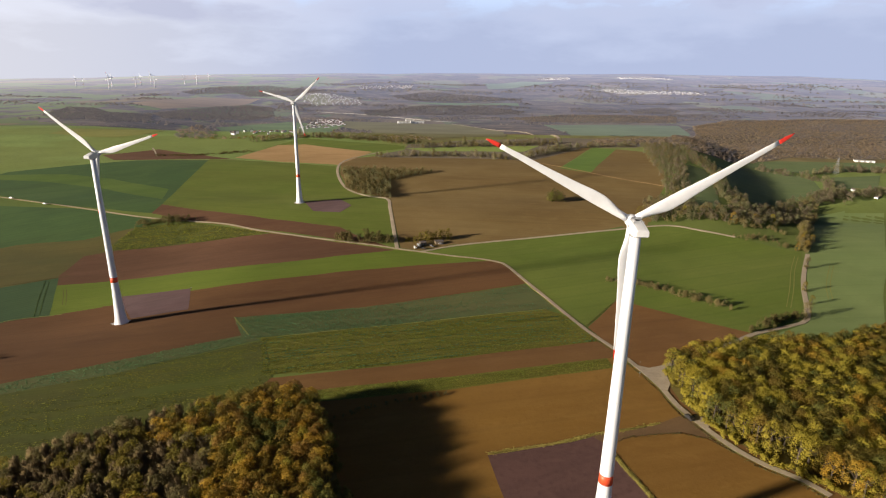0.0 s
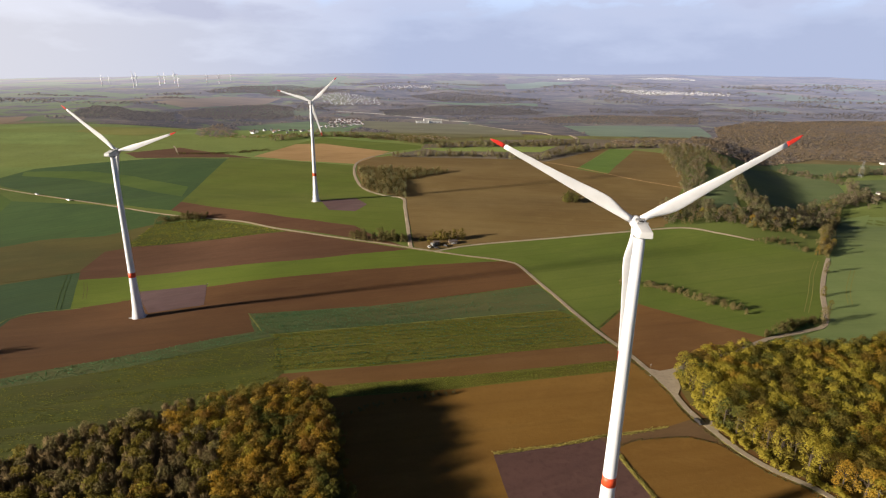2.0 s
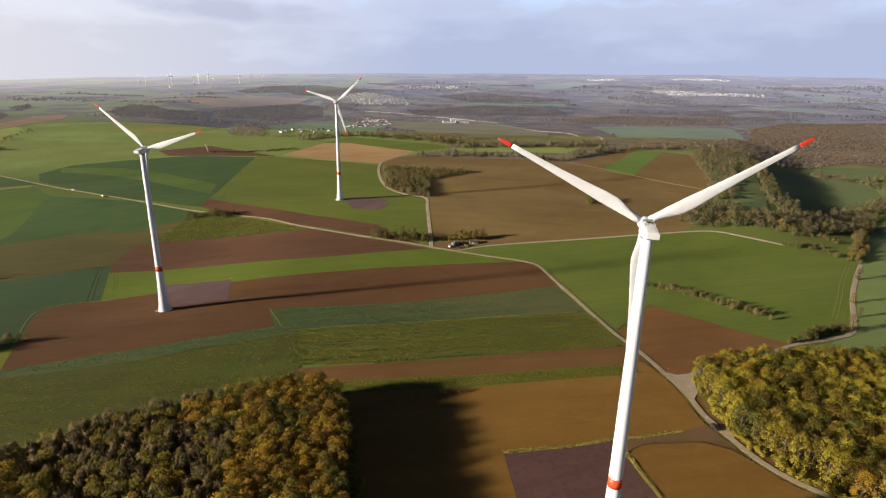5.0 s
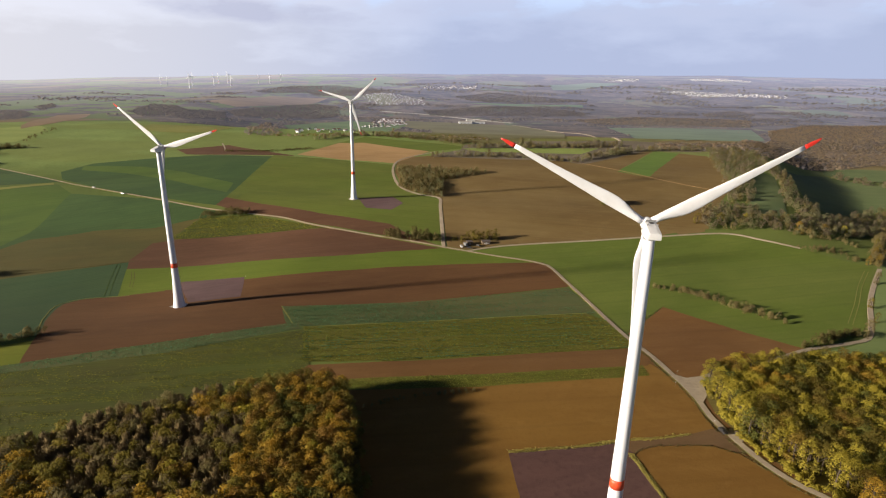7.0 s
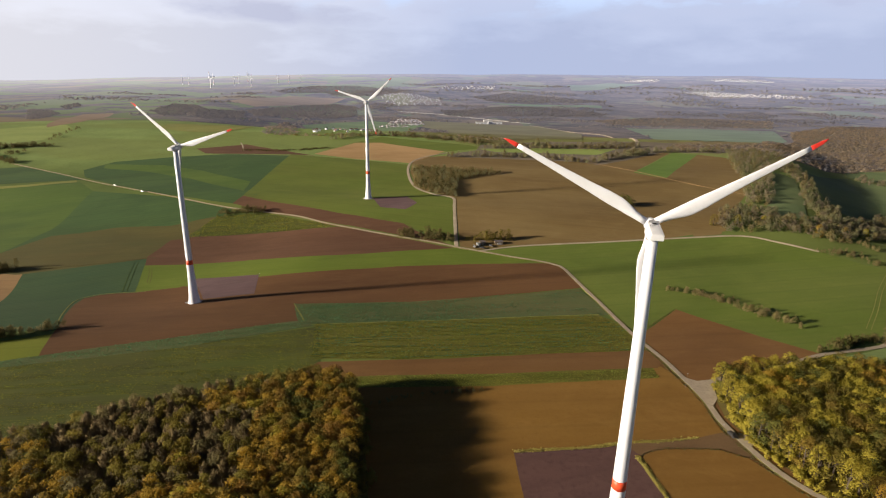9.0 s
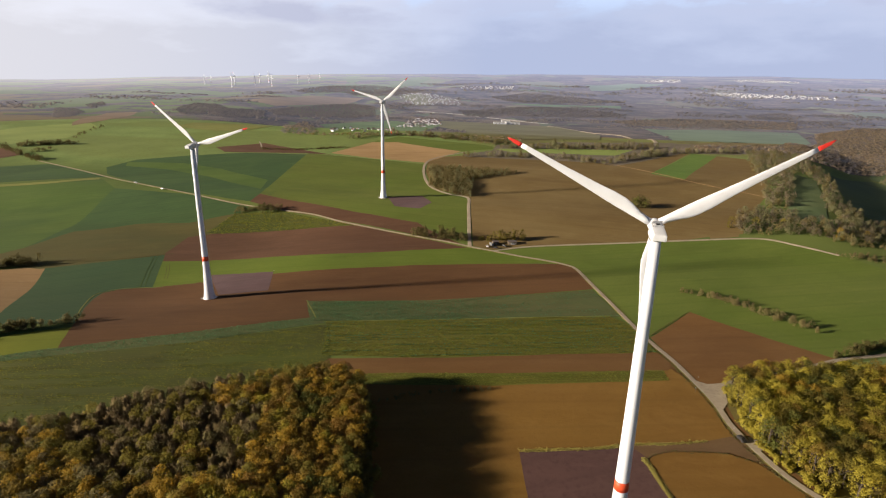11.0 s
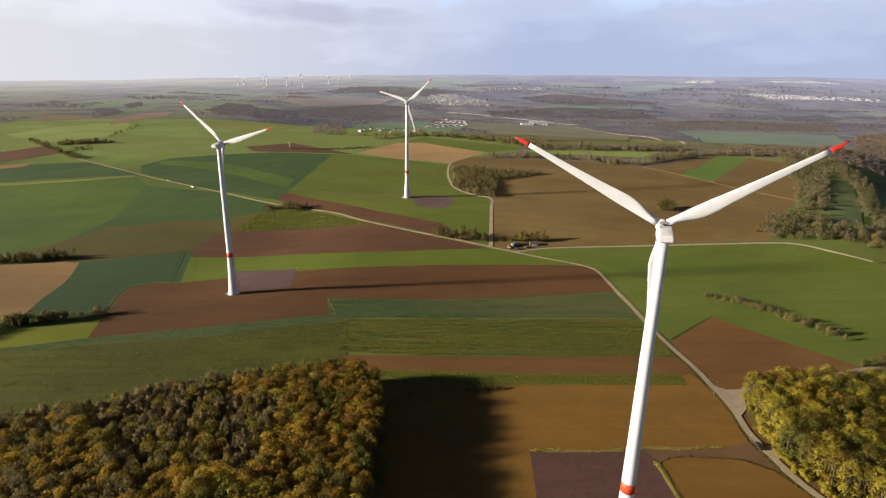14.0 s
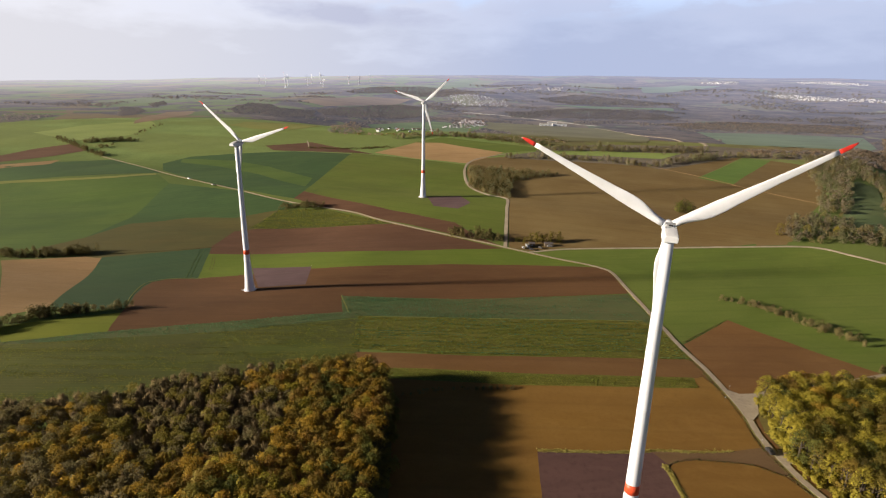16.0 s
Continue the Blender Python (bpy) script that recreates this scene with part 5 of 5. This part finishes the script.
for (tx, ty), sp, size in zip([(310, 514), (269, 530), (244, 524), (334, 518), (359, 530), (294, 530), (223, 524)], ("gold", "lime", "olive", "ochre", "lime", "scrub", "olive"), (0.75, 0.7, 0.85, 0.7, 0.65, 0.9, 0.8)):
    tree(tx, ty, sp, TREE_RNG.randrange(VARIANTS), size, TREE_RNG.uniform(0, 360), "trees below the hill", 1.3)

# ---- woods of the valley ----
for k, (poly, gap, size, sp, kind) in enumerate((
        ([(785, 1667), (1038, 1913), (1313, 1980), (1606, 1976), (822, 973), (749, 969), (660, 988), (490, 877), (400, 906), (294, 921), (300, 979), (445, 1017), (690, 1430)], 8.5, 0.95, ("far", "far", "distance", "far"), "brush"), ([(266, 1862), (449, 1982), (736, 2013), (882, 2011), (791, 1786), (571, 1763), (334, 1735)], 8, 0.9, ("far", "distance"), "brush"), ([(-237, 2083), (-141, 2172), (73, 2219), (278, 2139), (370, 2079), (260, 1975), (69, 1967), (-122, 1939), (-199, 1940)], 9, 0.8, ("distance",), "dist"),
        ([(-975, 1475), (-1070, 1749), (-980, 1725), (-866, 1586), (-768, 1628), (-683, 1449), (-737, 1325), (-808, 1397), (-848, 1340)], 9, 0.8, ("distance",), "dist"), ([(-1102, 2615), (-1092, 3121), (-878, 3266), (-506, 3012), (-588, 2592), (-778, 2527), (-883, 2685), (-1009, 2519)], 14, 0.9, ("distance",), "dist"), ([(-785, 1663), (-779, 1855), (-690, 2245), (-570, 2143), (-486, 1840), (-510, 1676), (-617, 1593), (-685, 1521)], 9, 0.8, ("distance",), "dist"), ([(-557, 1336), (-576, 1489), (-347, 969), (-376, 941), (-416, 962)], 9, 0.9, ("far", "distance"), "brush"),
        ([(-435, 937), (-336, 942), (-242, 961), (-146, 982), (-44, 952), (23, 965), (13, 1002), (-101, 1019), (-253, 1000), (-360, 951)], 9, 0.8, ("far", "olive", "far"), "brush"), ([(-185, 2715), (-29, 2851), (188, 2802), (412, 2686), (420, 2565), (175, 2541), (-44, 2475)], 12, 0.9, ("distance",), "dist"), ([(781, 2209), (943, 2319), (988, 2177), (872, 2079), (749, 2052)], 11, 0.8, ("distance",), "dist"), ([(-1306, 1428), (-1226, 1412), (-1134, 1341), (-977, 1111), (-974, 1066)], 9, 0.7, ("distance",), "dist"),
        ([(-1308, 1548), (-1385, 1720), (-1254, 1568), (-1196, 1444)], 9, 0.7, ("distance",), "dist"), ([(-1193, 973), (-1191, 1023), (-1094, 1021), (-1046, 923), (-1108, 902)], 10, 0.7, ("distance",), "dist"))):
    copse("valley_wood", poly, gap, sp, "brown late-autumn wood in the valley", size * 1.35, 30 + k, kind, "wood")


CLEAR = [[(-237, 1685), (-100, 1668), (97, 1652), (202, 1439), (153, 1018), (13, 985), (-139, 1433), (-248, 1556)], [(-84, 2323), (171, 2468), (373, 2394), (355, 2260), (73, 2264)], [(-524, 1435), (-401, 1656), (-218, 1564), (-227, 1438), (-319, 1076)], [(-863, 995), (-1062, 1327), (-1012, 1381), (-952, 1281), (-839, 1050), (-823, 948)], [(-982, 1906), (-945, 2423), (-712, 2476), (-708, 2162), (-818, 1813)], [(320, 3472), (578, 3684), (756, 3544), (503, 3150), (317, 3057)], [(338, 1646), (756, 1698), (674, 1427), (368, 1037), (360, 1451)], [(-640, 985), (-650, 1075), (-560, 1090), (-470, 1060), (-478, 985), (-510, 948), (-560, 955)], [(-381, 3183), (-77, 3294), (-71, 3086), (-346, 3014)], [(-595, 2640), (-529, 2759), (-285, 2502), (-262, 2307), (-438, 2289), (-536, 2429)], [(-322, 1473), (-328, 1723), (-264, 1751), (-218, 1577), (-265, 1479)], [(865, 3159), (1107, 3143), (1425, 2959), (1387, 2875), (986, 2955)], [(-350, 1008), (-324, 1417), (-229, 1021), (-334, 977)]]


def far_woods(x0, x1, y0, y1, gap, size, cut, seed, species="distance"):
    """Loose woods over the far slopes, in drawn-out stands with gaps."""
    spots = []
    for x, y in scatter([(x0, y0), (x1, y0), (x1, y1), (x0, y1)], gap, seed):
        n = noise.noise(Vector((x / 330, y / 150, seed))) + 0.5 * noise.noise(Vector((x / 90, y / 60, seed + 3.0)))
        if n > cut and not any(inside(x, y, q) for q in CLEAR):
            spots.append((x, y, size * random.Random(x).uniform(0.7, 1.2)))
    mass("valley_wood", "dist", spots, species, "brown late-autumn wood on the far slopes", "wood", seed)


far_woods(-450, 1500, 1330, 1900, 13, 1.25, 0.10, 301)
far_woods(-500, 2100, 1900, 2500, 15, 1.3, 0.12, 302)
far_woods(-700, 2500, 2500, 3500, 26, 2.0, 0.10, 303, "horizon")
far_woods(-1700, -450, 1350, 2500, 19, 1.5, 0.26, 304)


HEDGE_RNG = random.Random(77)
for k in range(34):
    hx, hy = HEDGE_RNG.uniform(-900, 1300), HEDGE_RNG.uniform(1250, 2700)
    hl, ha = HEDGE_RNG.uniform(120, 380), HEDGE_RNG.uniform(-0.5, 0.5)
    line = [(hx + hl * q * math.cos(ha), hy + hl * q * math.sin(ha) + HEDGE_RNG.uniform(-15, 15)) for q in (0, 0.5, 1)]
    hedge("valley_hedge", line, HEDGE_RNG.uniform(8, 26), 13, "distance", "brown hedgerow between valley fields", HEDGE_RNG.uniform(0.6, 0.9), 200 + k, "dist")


# ---- crops standing in rows ----
def crop(name, poly, species, row, gap, size, angle, label, seed, fill=0.85, east=0.0, bands=0.8):
    """Leafy tufts in sown rows with bare stretches."""
    rng = random.Random(seed)
    ca, sa = math.cos(radians(angle)), math.sin(radians(angle))
    turned = [(x * ca + y * sa, -x * sa + y * ca) for x, y in poly]
    u0, u1 = min(p[0] for p in turned), max(p[0] for p in turned)
    v0, v1 = min(p[1] for p in turned), max(p[1] for p in turned)
    spots, v = [], v0
    while v < v1:
        u = u0 + rng.random()
        while u < u1:
            x, y = u * ca - v * sa, u * sa + v * ca
            if rng.random() < fill - east * S(x, 10, 60) + bands * noise.noise(Vector((u / 55, v / 4, seed))) and inside(x, y, poly):
                spots.append((x + rng.uniform(-.2, .2), y + rng.uniform(-.3, .3), size * rng.uniform(0.6, 1.25)))
            u += gap
        v += row
    mass(name, "tuft", spots, species, label, "crop", seed)


crop("cover_crop", [(-58, 225), (-72, 268), (-1, 290), (89, 317), (101, 307), (110, 266), (2, 235)], "crop", 2.2, 0.42, 0.80, 15, "leafy yellow-green cover crop in rough rows", 41, 0.75, 0.0, 1.1)
crop("cover_crop", [(-58, 225), (-72, 268), (-1, 290), (89, 317), (101, 307), (110, 266), (2, 235)], "brassica", 3.3, 0.6, 0.85, 15, "blue-green plants among yellowing cover crop", 47, 0.35, 0.0, 1.8)
crop("cover_crop", [(-68, 266), (-54, 223), (-64, 193), (-60, 186), (-120, 150), (-200, 110), (-290, 110), (-250, 170), (-205, 190), (-127, 226)], "wedge", 1.5, 0.42, 0.56, 16, "leafy yellow-green cover crop beside the wood", 42, 0.55, 0.0, 1.7)
crop("cover_crop", [(-30, 213), (29, 224), (108, 244), (108, 233), (29, 213), (-29, 203), (-46, 198), (-50, 207)], "crop", 1.1, 0.6, 0.65, 14, "narrow ribbon of leafy cover crop", 43, 0.9)
crop("cover_crop", [(-253, 441), (-250, 491), (-203, 503), (-123, 476), (-242, 442)], "wedge", 1.7, 1.2, 0.95, 20, "leafy green wedge of cover crop", 44, 0.8)
crop("brassica_crop", [(-97, 300), (-24, 318), (85, 359), (98, 317), (-1, 290), (-81, 267)], "brassica", 1.8, 0.6, 0.76, 20, "blue-green brassica plants in rows", 45, 0.68, 0.55)
crop("brassica_crop", [(-81, 274), (-72, 266), (-127, 226), (-205, 190), (-250, 170), (-232, 181), (-189, 207), (-134, 239)], "brassica", 1.3, 0.95, 0.7, 20, "blue-green brassica plants along ploughed soil", 46, 0.6)


def weeds(line, seed, label, species="weed", step=0.07):
    rng = random.Random(seed)
    spots = [(p.x + rng.gauss(0, .4), p.y + rng.gauss(0, .4), rng.uniform(.4, .8)) for p in smooth_line(line, step)]
    mass("weed_strip", "tuft", spots, species, label, "weeds", seed)


weeds([(41, 169), (53, 172), (67, 175), (83, 180.5), (99, 184), (112, 188)], 51, "pale dry weeds along the crane pad")
weeds([(86.5, 173), (88, 168), (89.5, 162), (92, 153), (95, 142)], 52, "tall yellow weeds along the crane pad", "weed", 0.03)
weeds([(87, 173), (91, 176), (98, 179), (111, 181), (119, 181), (127, 178)], 53, "ragged weeds along the tilled corner field", "thorn", 0.4)
weeds([(x - 2.6, y - 1.0) for x, y in LANE[-11:]], 54, "dark grass edge along the pale lane", "thorn", 0.3)
weeds([(142, 334), (125, 312), (111, 291)], 55, "dark grass along the ploughed field's edge", "thorn", 0.7)


# ---- houses ----
def house(w, d, h, roof_h, roof_mat):
    root = thing("house", "white plastered house with a pitched roof", "house", "houses of the valley villages")
    wall = box((w, d, h), (0, 0, h / 2))
    for sy in (-1, 1):
        q = bmesh.new()
        q.faces.new([q.verts.new(c) for c in ((-w / 2, sy * d / 2, h), (w / 2, sy * d / 2, h), (0, sy * d / 2, h + roof_h * 0.92))])
        me = bpy.data.meshes.new("gable")
        q.to_mesh(me)
        q.free()
        wall.from_mesh(me)
        bpy.data.meshes.remove(me)
    part("wall", wall, M_wall, root)
    rf = bmesh.new()
    t = 0.3
    rows = []
    for y in (-d / 2 - 0.5, d / 2 + 0.5):
        rows.append([rf.verts.new(c) for c in ((-w / 2 - .6, y, h - .2), (0, y, h + roof_h), (w / 2 + .6, y, h - .2), (w / 2 + .6, y, h - .2 + t), (0, y, h + roof_h + t), (-w / 2 - .6, y, h - .2 + t))])
    a, b = rows
    for i in range(6):
        rf.faces.new((a[i], a[(i + 1) % 6], b[(i + 1) % 6], b[i]))
    rf.faces.new((a[0], a[5], a[4], a[1]))
    rf.faces.new((a[1], a[4], a[3], a[2]))
    rf.faces.new((b[0], b[1], b[4], b[5]))
    rf.faces.new((b[1], b[2], b[3], b[4]))
    bmesh.ops.recalc_face_normals(rf, faces=rf.faces[:])
    roof = part("roof", rf, roof_mat, root)
    part("chimney", box((0.8, 0.8, 1.8), (w * 0.15, d * 0.2, h + roof_h)), M_roof_red, roof)
    for sx in (-1, 1):
        for ky in (-0.25, 0.25):
            part("window", box((0.12, 1.3, 1.4), (sx * (w / 2 + 0.03), ky * d, h * 0.55)), M_glass, root)
    return root


PROTO = [house(9, 11, 5.5, 4.0, M_roof), house(8, 10, 4.5, 4.2, M_roof_red), house(11, 18, 8, 4.5, M_roof), house(9, 13, 6.5, 3.6, M_roof_red)]
FIRST = list(PROTO)


def village(poly, gap, size, seed):
    rng = random.Random(seed)
    for x, y in scatter(poly, gap, seed):
        if rng.random() < 0.25:
            continue
        src = rng.choice(PROTO)
        at = pose(x, y, terrain(x, y) - 0.3, 0, 0, rng.choice((20, 110, 65, 150)) + rng.uniform(-12, 12))
        if src in FIRST:
            FIRST.remove(src)
            src.scale = (size,) * 3
            src.matrix_basis = at @ Matrix.Diagonal((size, size, size, 1))
        else:
            src_scale = tuple(src.scale)
            src.scale = (size,) * 3
            copy_thing(src, at)
            src.scale = src_scale


village([(-322, 1473), (-328, 1723), (-264, 1751), (-218, 1577), (-265, 1479)], 14, 0.40, 61)
village([(-350, 1008), (-324, 1417), (-229, 1021), (-334, 977)], 26, 0.42, 63)
village([(-381, 3183), (-77, 3294), (-71, 3086), (-346, 3014)], 26, 0.45, 64)


def far_village(poly, gap, size, seed):
    """Houses too far off to tell apart: gabled blocks joined into one mass."""
    rng = random.Random(seed)
    verts, faces, mats = [], [], []
    for x, y in scatter(poly, gap, seed):
        if rng.random() < 0.2:
            continue
        w, d, h, r = rng.uniform(7, 12) * size, rng.uniform(9, 17) * size, rng.uniform(4.5, 8) * size, rng.uniform(3, 4.5) * size
        a, z, n = rng.uniform(0, 3.14), terrain(x, y) - 0.3, len(verts)
        for px, py, pz in ((-w, -d, 0), (w, -d, 0), (w, d, 0), (-w, d, 0), (-w, -d, h), (w, -d, h), (w, d, h), (-w, d, h), (0, -d, h + r), (0, d, h + r)):
            verts.append((x + (px * math.cos(a) - py * math.sin(a)) / 2, y + (px * math.sin(a) + py * math.cos(a)) / 2, z + pz))
        for f, k in (((0, 1, 5, 8, 4), 0), ((2, 3, 7, 9, 6), 0), ((1, 2, 6, 5), 0), ((3, 0, 4, 7), 0), ((5, 6, 9, 8), 1), ((7, 4, 8, 9), 1)):
            faces.append(tuple(n + q for q in f))
            mats.append(k)
    ob = mesh_object("distant_village", verts, faces, M_wall)
    ob.data.materials.append(M_roof)
    ob.data.polygons.foreach_set("material_index", mats)
    tagged(ob, "distant village of small white gabled houses", "village", kind="stuff")


far_village([(865, 3159), (1107, 3143), (1425, 2959), (1387, 2875), (986, 2955)], 19, 0.42, 65)
far_village([(-595, 2640), (-529, 2759), (-285, 2502), (-262, 2307), (-438, 2289), (-536, 2429)], 20, 0.32, 62)
far_village([(723, 3942), (972, 4025), (918, 3794), (713, 3778)], 22, 0.4, 66)
far_village([(1270, 3978), (1668, 4001), (1599, 3830), (1256, 3811)], 22, 0.4, 67)


def edge_bushes(line, species, seed, label, size=0.8):
    hedge("edge_bushes", line, 4, 2.0, species, label, size, seed, "bush", "bushes")


edge_bushes([(132, 226), (131, 214), (131, 203), (132, 191), (138, 177), (143, 167), (151, 158), (160, 146), (175, 120)], "lime", 71, "yellow-green undergrowth along the wood's edge")
edge_bushes([(-31, 198), (-24, 188), (-15, 163), (-9, 135)], "olive", 72, "olive undergrowth along the wood's edge")
edge_bushes([(-123, 149), (-96, 173), (-66, 191), (-32, 198)], "ochre", 73, "ochre undergrowth along the wood's edge")


# ---- small things ----
def car(x, y, turn, paint, label):
    root = thing("car", label, "car")
    body = bmesh.new()
    rows = []
    for py, w, lo, hi in ((-2.15, 0.78, 0.42, 0.72), (-2.0, 0.88, 0.28, 0.86), (-0.9, 0.9, 0.24, 0.92), (0.6, 0.9, 0.24, 0.95), (1.9, 0.88, 0.26, 0.98), (2.15, 0.8, 0.4, 0.9)):
        rows.append([body.verts.new(c) for c in ((-w, py, lo), (w, py, lo), (w, py, lo + (hi - lo) * .7), (w * .92, py, hi), (-w * .92, py, hi), (-w, py, lo + (hi - lo) * .7))])
    for a, b in zip(rows, rows[1:]):
        for i in range(6):
            body.faces.new((a[i], a[(i + 1) % 6], b[(i + 1) % 6], b[i]))
    body.faces.new(rows[0][::-1])
    body.faces.new(rows[-1])
    bmesh.ops.recalc_face_normals(body, faces=body.faces[:])
    part("body", body, paint, root)
    part("window_band", box((1.55, 2.5, 0.5), (0, 0.35, 1.16), 0.08, 0.85), M_glass, root, "dark glazed cabin")
    part("roof", box((1.3, 1.9, 0.08), (0, 0.4, 1.44), 0.03), paint, root)
    for sx in (-1, 1):
        for py in (-1.35, 1.35):
            wh = lathe([(0.2, -0.1), (0.32, -0.1), (0.32, 0.1), (0.2, 0.1)], 14)
            wh.transform(Matrix.Translation((sx * 0.82, py, 0.32)) @ pose(0, 0, 0, 0, 90, 0))
            part("wheel", wh, M_dark, root)
    root.matrix_world = pose(x, y, terrain(x, y) + 0.27, 0, 0, turn)


(CX, CY), = [(126, 191)]
car(CX, CY, 18, M_car_dark, "small dark car on the pale lane beside the wood")
for cx, cy in [(-410, 564), (-364, 545)]:
    car(cx, cy, 70, M_car_white, "white car on the lane between green fields")
for (cx, cy), turn in zip([(6, 441), (13, 439), (20, 445), (27, 451), (9, 446)], (20, 75, 50, 110, 160)):
    car(cx, cy, turn, M_car_white if turn in (20, 110) else M_car_dark, "car parked in the farm yard" if turn in (20, 110) else "dark car parked in the farm yard")


def post(x, y, h, label):
    root = thing("marker_post", label, "post")
    part("pole", tube((0, 0, -0.2), (0, 0, h), 0.06, 0.05, 8), M_wood, root)
    part("cap", box((0.5, 0.06, 0.45), (0, 0, h - 0.1), 0.01), M_wall, root, "pale sign plate")
    root.matrix_world = pose(x, y, terrain(x, y) + 0.1, 0, 0, 30)


for px, py in [(121, 235), (117, 224), (124, 195)]:
    post(px, py, 2.6, "weathered marker post with a pale plate by the lane")
(SX, SY), = [(-142, 349)]
post(SX, SY, 2.2, "weathered marker post at the pad's corner")


def pylon(x, y, h, turn):
    """A lattice mast with three pairs of arms."""
    root = thing("pylon", "grey lattice power pylon in the valley", "pylon", "power pylons")
    w0, w1 = h * 0.1, h * 0.018
    for sx in (-1, 1):
        for sy in (-1, 1):
            part("leg", tube((sx * w0, sy * w0, -1), (sx * w1, sy * w1, h), 0.15, 0.11, 4), M_grey, root)
    for k in range(7):
        z0, z1 = h * k / 7, h * (k + 1) / 7
        a, b = w0 + (w1 - w0) * k / 7, w0 + (w1 - w0) * (k + 1) / 7
        for s in (-1, 1):
            part("brace", tube((-a, s * a, z0), (b, s * b, z1), 0.07, 0.07, 4), M_grey, root)
            part("brace", tube((s * a, a, z0), (s * b, -b, z1), 0.07, 0.07, 4), M_grey, root)
    for z, l in ((0.68, 0.2), (0.8, 0.26), (0.92, 0.17)):
        part("arm", tube((-h * l, 0, h * z), (h * l, 0, h * z), 0.12, 0.12, 4), M_grey, root)
    root.matrix_world = pose(x, y, terrain(x, y), 0, 0, turn)


for (px, py), h in zip([(55, 1774), (-642, 1367), (638, 838)], (42, 32, 26)):
    pylon(px, py, h, 25)


def hall(x, y, w, d, h, turn, label):
    root = thing("hall", label, "hall")
    part("wall", box((w, d, h), (0, 0, h / 2)), M_wall, root)
    part("roof", box((w + 1, d + 1, 0.5), (0, 0, h + 0.25), 0.1), M_concrete, root, "pale flat roof")
    for k in range(3):
        part("door", box((3.2, 0.12, 3.4), ((k - 1) * w * 0.28, -d / 2 - 0.05, 1.7)), M_grey, root)
    root.matrix_world = pose(x, y, terrain(x, y) - 0.2, 0, 0, turn)


for (hx, hy), w in zip([(-63, 1665), (-25, 1688), (-49, 1741)], (34, 40, 26)):
    hall(hx, hy, w, 16, 6, 10, "distant white flat-roofed hall in the valley")
HOLD = [(587, 729), (591, 692), (763, 948), (564, 708), (610, 724)]
hall(HOLD[2][0], HOLD[2][1], 30, 8, 2.8, -20, "long white glasshouse in a green valley")
for hx, hy in HOLD[:2] + HOLD[3:]:
    copy_thing(PROTO[0], pose(hx, hy, terrain(hx, hy) - 0.3, 0, 0, 30))


def shed(x, y, w, d, turn):
    root = thing("shed", "small dark wooden shed in the farm yard", "shed")
    part("wall", box((w, d, 2.4), (0, 0, 1.2), 0.03), M_wood, root)
    rf = box((w + 0.5, d + 0.5, 0.14), (0, 0, 2.5), 0.02)
    rf.transform(pose(0, 0, 0, 3, 0, 0))
    part("roof", rf, M_roof, root)
    part("door", box((1.0, 0.08, 1.9), (0, -d / 2 - 0.02, 0.95), 0.01), M_grey, root)
    root.matrix_world = pose(x, y, terrain(x, y) + 0.02, 0, 0, turn)


def trailer(x, y, turn):
    root = thing("trailer", "grey box trailer parked in the farm yard", "trailer")
    part("box", box((2.1, 4.2, 1.9), (0, 0, 1.75), 0.08), M_grey, root)
    part("chassis", box((1.6, 5.0, 0.2), (0, -0.2, 0.68), 0.03), M_grey, root)
    for sx in (-1, 1):
        for py in (-0.6, 0.6):
            wh = lathe([(0.2, -0.12), (0.4, -0.12), (0.4, 0.12), (0.2, 0.12)], 14)
            wh.transform(Matrix.Translation((sx * 0.95, py, 0.4)) @ pose(0, 0, 0, 0, 90, 0))
            part("wheel", wh, M_dark, root)
    root.matrix_world = pose(x, y, terrain(x, y) + 0.02, 0, 0, turn)


(YX, YY) = [(6, 441), (13, 439), (20, 445), (27, 451), (9, 446)][0]
shed(YX + 6, YY + 9, 5, 4, 20)
shed(YX + 20, YY + 12, 7, 4.5, 12)
trailer(YX + 3, YY + 4, 30)
